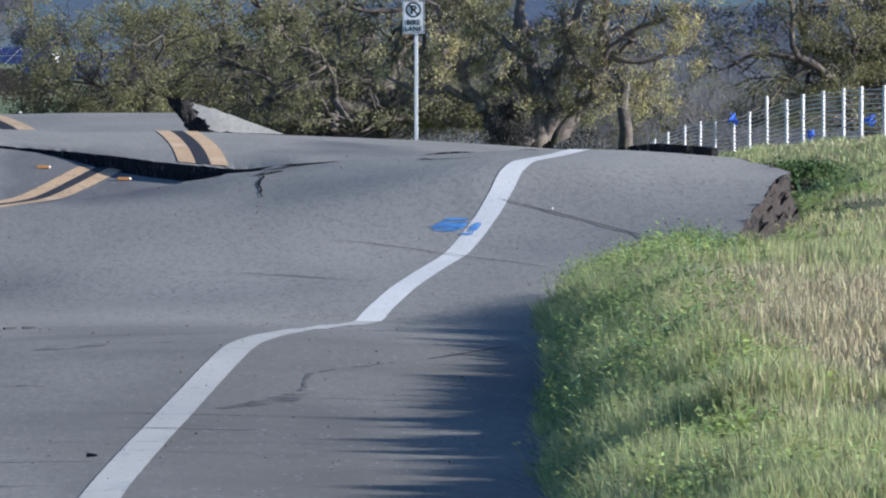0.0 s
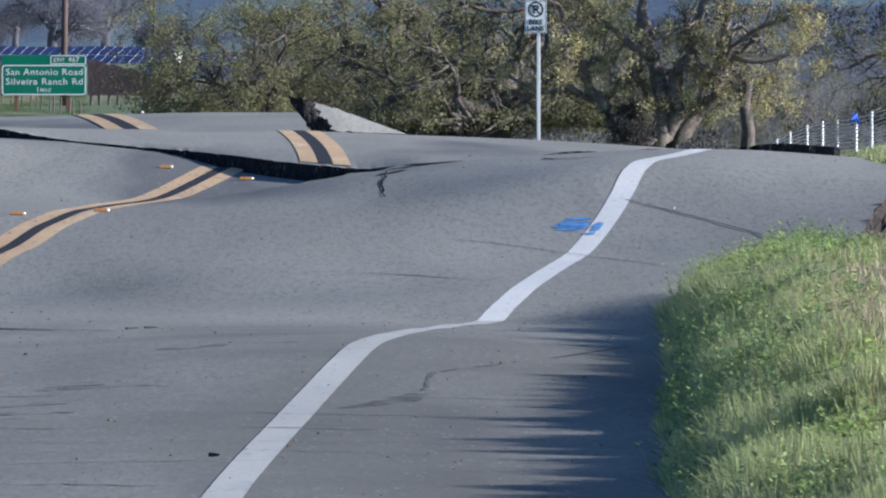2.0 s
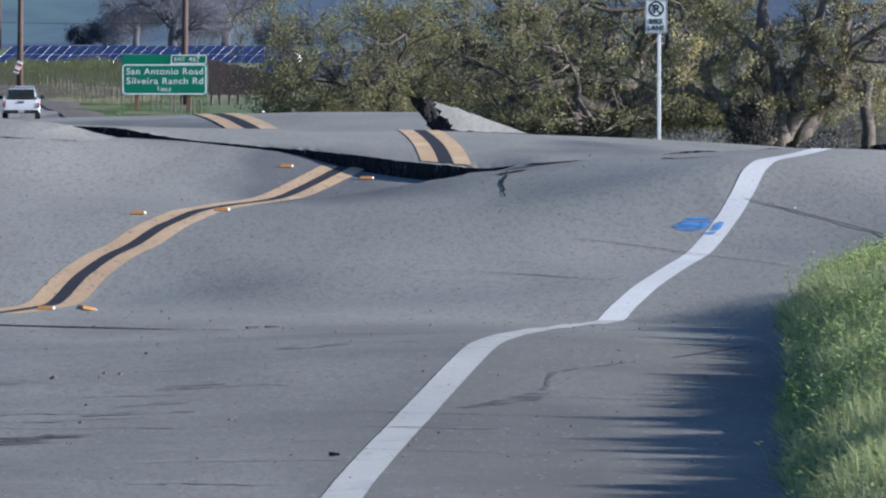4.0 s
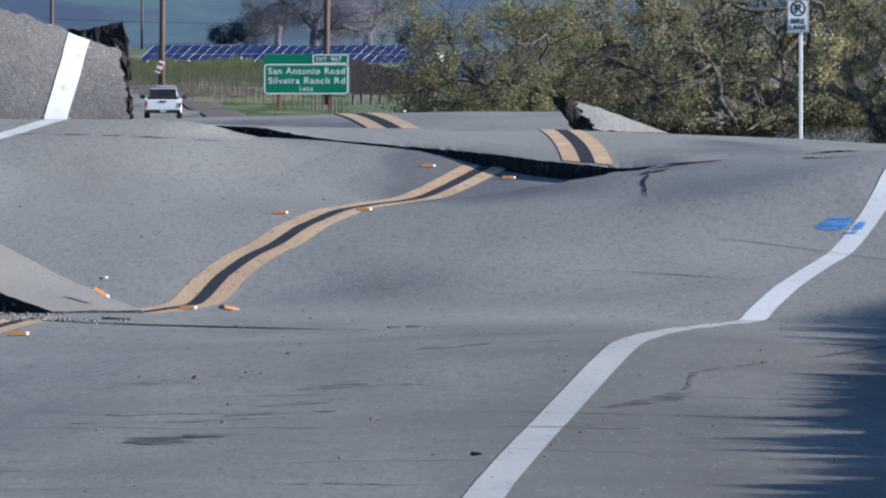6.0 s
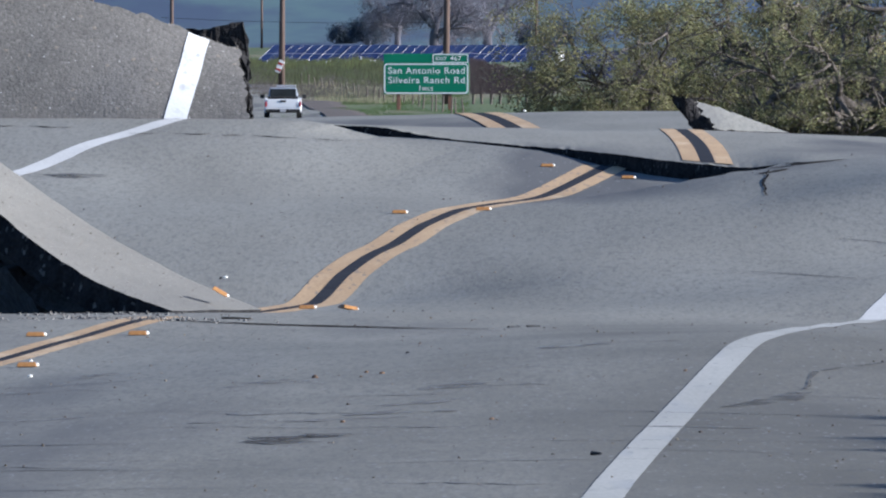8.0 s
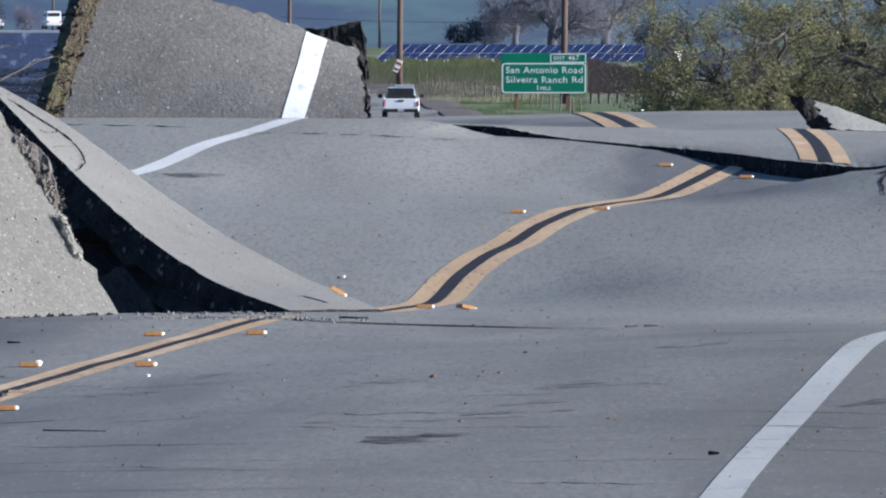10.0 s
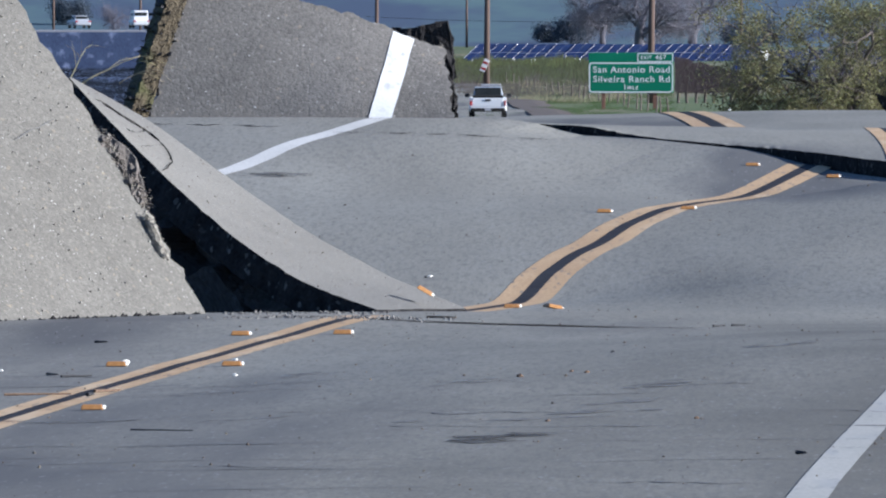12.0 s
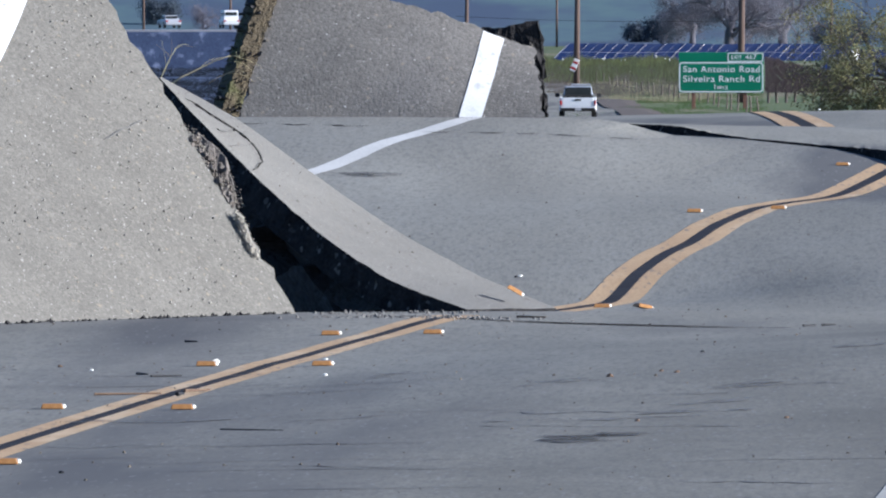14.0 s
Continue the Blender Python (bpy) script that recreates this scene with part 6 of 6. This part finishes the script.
for k in range(14):
    r = random.Random(2600 + k)
    q, y = ((2.16, 62.2), (2.24, 63.6), (2.28, 65.4), (2.5, 70.9), (2.8, 71.3), (1.5, 66.5), (0.7, 69.5))[k % 7]
    q, y = q + r.gauss(0, 0.05), y + r.gauss(0, 0.3)
    decal("scuff", "faint dark scuff mark", wander((q, y), (q + r.uniform(0.12, 0.3), y + r.uniform(0.2, 0.9)), 8, 0.25, 300 + k), r.uniform(0.12, 0.3), SCUFF, 0.0025 + 0.0001 * k, 0.9, 320 + k)


HAIRLINE = surface("hairline_crack", (0.105, 0.104, 0.102), (0.150, 0.149, 0.146), 3, 50, 0.9, 0.2, 0.003)
for k in range(22):
    r = random.Random(700 + k)
    q, y = r.uniform(-2.6, 4.2), r.uniform(53, 79)
    decal("crack", "thin hairline crack", wander((q, y), (q + r.uniform(0.2, 1.3), y + r.uniform(-0.5, 0.3)), 12, 0.3, 40 + k), r.uniform(0.03, 0.07), HAIRLINE, 0.002, 1.2, 60 + k)


for k in range(36):
    r = random.Random(1500 + k)
    q, y = r.uniform(-1.5, 3.9), r.uniform(54, 80)
    decal("crack", "long fine scratch in the worn surface", wander((q, y), (q + r.uniform(0.5, 1.9), y + r.uniform(-0.9, 0.5)), 16, 0.12, 140 + k), r.uniform(0.018, 0.04), HAIRLINE, 0.002, 1.5, 160 + k)


def patch(name, label, spots, material):
    """A sprayed mark on the road."""
    for k, (q, y, w, h, turn) in enumerate(spots):
        vs = []
        for i in range(14):
            a = 2 * math.pi * i / 14
            rr = 1 + 0.25 * noise.noise(Vector((i * 0.9, k, 4)))
            dx, dy = w * rr * math.copysign(abs(math.cos(a)) ** 0.6, math.cos(a)), h * rr * math.copysign(abs(math.sin(a)) ** 0.6, math.sin(a))
            vs.append(on_road(q + dx * math.cos(turn) - dy * 0.03 * math.sin(turn), y + dy) + Vector((0, 0, 0.003 + 0.0004 * k)))
        link(name, vs, [tuple(range(14))], material, ROAD, label)


patch("spray_mark", "blue sprayed survey mark", [(3.235, 98.15, 0.095, 0.55, 0), (3.225, 98.62, 0.050, 0.12, 0), (3.25, 98.30, 0.075, 0.13, 0), (3.21, 97.98, 0.085, 0.12, 0), (3.255, 97.62, 0.045, 0.13, 0), (3.175, 98.3, 0.02, 0.3, 0), (3.30, 98.1, 0.016, 0.45, 0), (3.372, 97.3, 0.035, 0.20, 0), (3.392, 97.8, 0.026, 0.42, 0)], BLUE_PAINT)


for k in range(16):
    r = random.Random(900 + k)
    q, y, deep, half = ((2.12, 60.2, 0.34, 0.095), (-3.02, 108.2, 0.26, 0.18))[k % 2]
    q, y = q + r.gauss(0, 0.04), y + r.gauss(0, deep)
    decal("damp_stain", "dark oil stain", wander((q - half * r.uniform(0.5, 1.3), y), (q + half * r.uniform(0.5, 1.0), y + r.uniform(-0.1, 0.1)), 7, 0.1, 90 + k), deep * r.uniform(0.7, 1.5), STAIN, 0.002 + 0.0002 * k, 0.6, 90 + k)


# ---------------------------------------------------------------- stones, sticks, crumbs
def pebble(at, size, material, seed, name="stone", label="small pale stone lying on the asphalt"):
    bm = bmesh.new()
    bmesh.ops.create_icosphere(bm, subdivisions=1 if size < 0.03 else 2, radius=1.0)
    for v in bm.verts:
        k = 1 + 0.5 * noise.noise(v.co * 1.4 + Vector((seed, 0, 0)))
        v.co = Vector((v.co.x * size, v.co.y * size * 0.9, v.co.z * size * 0.6)) * k
    return tagged(part(name, bm, material, at=at), label, "stone", "stones on the road")


STONES = ((-0.28, 73.52, 0.018, 0), (0.169, 73.8, 0.013, 0), (0.423, 70.6, 0.012, 0), (-0.908, 72.96, 0.014, 1), (1.801, 67.44, 0.016, 1), (1.973, 68.0, 0.010, 1), (2.049, 67.76, 0.011, 1), (1.97, 71.12, 0.011, 2),
          (2.742, 62.0, 0.011, 1), (-0.699, 72.16, 0.010, 0), (0.484, 57.04, 0.012, 2), (-0.642, 94.36, 0.014, 0), (-0.662, 94.3, 0.012, 2), (3.775, 99.12, 0.008, 0), (3.282, 67.24, 0.009, 1), (2.2, 61.9, 0.010, 1))
for k, (q, y, s, m) in enumerate(STONES):
    p = on_road(q, y)
    kinds = ((MARKER_WHITE, "small white broken piece lying on the asphalt"), (BROWN_BIT, "small brown clod lying on the asphalt"), (ROAD_BLACK, "small black asphalt crumb on the road"))[m]
    pebble((p.x, p.y, p.z + s * 0.3), s, kinds[0], k * 1.7, "stone", kinds[1])


def stick(a, b, r, material, seed, label="thin dry twig lying on the asphalt"):
    a, b = Vector(a), Vector(b)
    pts = [a.lerp(b, k / 6) + Vector((0, 0.02 * noise.noise(Vector((k, seed, 0))), r + 0.006 * abs(noise.noise(Vector((k, seed, 3)))))) for k in range(7)]
    vs, fs = tube(pts, [r * (1 - 0.08 * k) for k in range(7)], 5)
    return tagged(link("twig", vs, fs, material), label, "twig", "twigs on the road")


for k, (q0, y0, q1, y1, r, m) in enumerate(((0.646, 62.28, 0.906, 61.84, 0.003, 0), (0.03, 68.3, 0.12, 68.45, 0.008, 1), (0.05, 67.7, 0.072, 67.75, 0.010, 0), (-0.80, 77.7, -0.74, 77.65, 0.006, 0), (-0.44, 71.45, -0.38, 71.3, 0.006, 0),
                                            (-0.30, 67.9, -0.04, 68.0, 0.006, 1), (1.93, 79.6, 1.98, 79.7, 0.006, 0), (3.25, 57.65, 3.285, 57.62, 0.008, 0), (-0.34, 71.0, -0.22, 71.1, 0.006, 0), (2.0, 79.9, 2.06, 79.95, 0.006, 0),
                                            (1.95, 79.9, 1.97, 79.9, 0.005, 0), (0.35, 82.6, 0.5, 82.5, 0.006, 1))):
    stick(on_road(q0, y0), on_road(q1, y1), r, ROAD_BLACK if m == 0 else BROWN_BIT, k)


def crumbs(name, label, count, spot, size, material, seed):
    """Loose crumbs of broken asphalt, past counting."""
    r = random.Random(seed)
    vs, fs = [], []
    for k in range(count):
        p = spot(r)
        s = size * min(2.0, r.lognormvariate(-0.1, 0.5))
        o = len(vs)
        for i in range(4):
            a = i * math.pi / 2 + r.uniform(-.4, .4)
            vs.append((p[0] + s * math.cos(a), p[1] + s * math.sin(a), p[2]))
        vs.append((p[0] + r.uniform(-.3, .3) * s, p[1] + r.uniform(-.3, .3) * s, p[2] + s * r.uniform(0.7, 1.3)))
        fs += [(o, o + 1, o + 4), (o + 1, o + 2, o + 4), (o + 2, o + 3, o + 4), (o + 3, o, o + 4)]
    tagged(link(name, vs, fs, material), label, "rubble", kind="stuff")


def near_crack(r):
    q = r.gauss(-0.15, 0.28)
    return on_road(q, 82.4 - 0.9 * max(q, -0.3) + r.gauss(0, 0.25))


def slab_foot(r):
    t = r.random()
    x = lerp(-5.6, -3.15, t)
    y = lerp(80.65, 84.75, t) - abs(r.gauss(0, 0.12))
    return (x, y, road_z(x - road_x(y), y))


def lip_foot(r):
    t = r.random()
    x = lerp(-3.05, -2.2, t)
    y = 84.6 + r.gauss(0, 0.3)
    return (x, y, road_z(x - road_x(y), y))


crumbs("asphalt_crumbs", "grey asphalt crumbs scattered along the crack", 460, near_crack, 0.0065, GRAVEL, 1)
crumbs("asphalt_crumbs", "black crumbs along the foot of the tipped slab", 220, slab_foot, 0.009, BROKEN, 2)
crumbs("asphalt_crumbs", "grey crumbs along the hollow's edge", 120, lip_foot, 0.008, GRAVEL, 3)
crumbs("road_grit", "fine dark grit scattered over the road", 900, lambda r: on_road(r.uniform(-2.5, 4.6), r.uniform(52, 112)), 0.0042, GRIT, 4)

crumbs("asphalt_crumbs", "dark asphalt crumbs scattered over the worn road", 420, lambda r: on_road(r.uniform(-3.5, 4.7), r.uniform(52, 84)), 0.0040, GRIT, 5)


def dry_branch():
    t = Tree(77, 0.0, wiggle=0.2)
    t.limb(Vector((0, 0, 0)), Vector((0.75, 0.1, 0.6)).normalized(), 0.42, 0.006, 1)
    t.limb(Vector((0.25, 0, 0.02)), Vector((0.8, 0.1, 0.5)).normalized(), 0.25, 0.004, 1)
    t.limb(Vector((-0.05, 0, 0.0)), Vector((0.2, 0.1, 0.9)).normalized(), 0.25, 0.004, 1)
    t.finish("dry_branch", "thin pale dry branch sticking up behind the slabs", (-4.44, 100, 1.46), DRY_GRASS, DRY_GRASS, "branch")


dry_branch()


def slab_crack(slab_top, path, wide, seed, parent_name, lift, material=BROKEN):
    """A dark crack across a slab, along (u, v) stations of its surface."""
    vs = []
    n = len(path)
    for i, (u, v) in enumerate(path):
        p = Vector(slab_top(u, v))
        a = Vector(slab_top(*path[max(i - 1, 0)]))
        b = Vector(slab_top(*path[min(i + 1, n - 1)]))
        d = (b - a).normalized()
        side = Vector((d.z, 0, -d.x)) if abs(d.y) < 0.9 else Vector((1, 0, 0))
        side.normalize()
        w = wide * (1 + 0.7 * noise.noise(Vector((i * 0.9, seed, 1)))) * (0.3 if i in (0, n - 1) else 1)
        vs += [p - side * w / 2 + lift, p + side * w / 2 + lift]
    return link("crack", vs, [(2 * i, 2 * i + 1, 2 * i + 3, 2 * i + 2) for i in range(n - 1)], material, parent_name, "dark crack")


slab_crack(top_of["lip"], ragged([(0.92, 0.16), (0.895, 0.275), (0.855, 0.38), (0.812, 0.51), (0.77, 0.555), (0.728, 0.48), (0.693, 0.35), (0.672, 0.18), (0.662, 0.02)], 4, 0.012, 1), 0.011, 1, slab_of["lip"], Vector((0.004, -0.012, 0.012)))
slab_crack(top_of["lip"], ragged([(0.807, 0.11), (0.80, 0.225), (0.80, 0.415), (0.81, 0.52)], 4, 0.008, 2), 0.009, 2, slab_of["lip"], Vector((0.004, -0.012, 0.012)))
slab_crack(top_of["lip"], ragged([(0.748, 0.02), (0.75, 0.22), (0.748, 0.405)], 4, 0.008, 3), 0.006, 3, slab_of["lip"], Vector((0.004, -0.012, 0.012)))
slab_crack(top_of["near"], ragged([(0.575, 0.36), (0.60, 0.34), (0.62, 0.325), (0.64, 0.30)], 4, 0.008, 5), 0.003, 3, slab_of["near"], Vector((0, -0.012, 0.008)), HAIRLINE)
slab_crack(top_of["near"], ragged([(0.86, 0.44), (0.89, 0.465), (0.91, 0.475), (0.94, 0.495)], 4, 0.006, 6), 0.004, 4, slab_of["near"], Vector((0, -0.012, 0.008)), HAIRLINE)



def slab_side(r):
    t = r.random()
    x, z = lerp(-3.70, -3.445, t), lerp(1.27, 0.92, t)
    x, z = x + r.gauss(-0.005, 0.026), z + r.gauss(0, 0.022)
    return (x, 85.585 + 0.84 * (z - 1.275) + r.uniform(-0.02, 0.02), z)


crumbs("rubble_crumbs", "brown rubble crumbs clinging to the tipped slab's side", 1700, slab_side, 0.0052, RUBBLE_BITS, 6)
crumbs("rubble_crumbs", "brown broken lumps clinging to the tipped slab's side", 130, slab_side, 0.014, RUBBLE, 16)
def rim_spot(r):
    t = r.random()
    x, z = lerp(-3.43, -3.335, t), lerp(0.87, 0.665, t)
    x = x + r.gauss(0, 0.012)
    return (x, 85.17 + 0.84 * (z - 0.865) + r.uniform(-0.02, 0.02), z + r.gauss(0, 0.012))


crumbs("rubble_crumbs", "crumbs along the tipped slab's rim, paled for the sun", 900, rim_spot, 0.0055, SUNLIT_RIM, 8)
def on_slab(which, ua, ub):
    return lambda r: Vector(top_of[which](r.uniform(ua, ub), r.uniform(0.03, 0.97))) + Vector((0, -0.003, 0.001))


STONE_BITS = surface("loose_stone_bits", (0.14, 0.128, 0.11), (0.34, 0.32, 0.28), 12, 60, 0.95, 0, 0, island=0.5)
crumbs("slab_pebbles", "worn stones standing proud of the tall slab", 1500, on_slab("near", 0.4, 0.99), 0.0048, STONE_BITS, 31)
crumbs("slab_pebbles", "dark crumbs lying on the curled lip", 260, on_slab("lip", 0.02, 0.95), 0.0030, GRIT, 33)
p = (-0.976, 168.0, 0.965)
pebble(p, 0.018, MARKER_WHITE, 3.3, "stone", "small white broken piece lying on the asphalt")
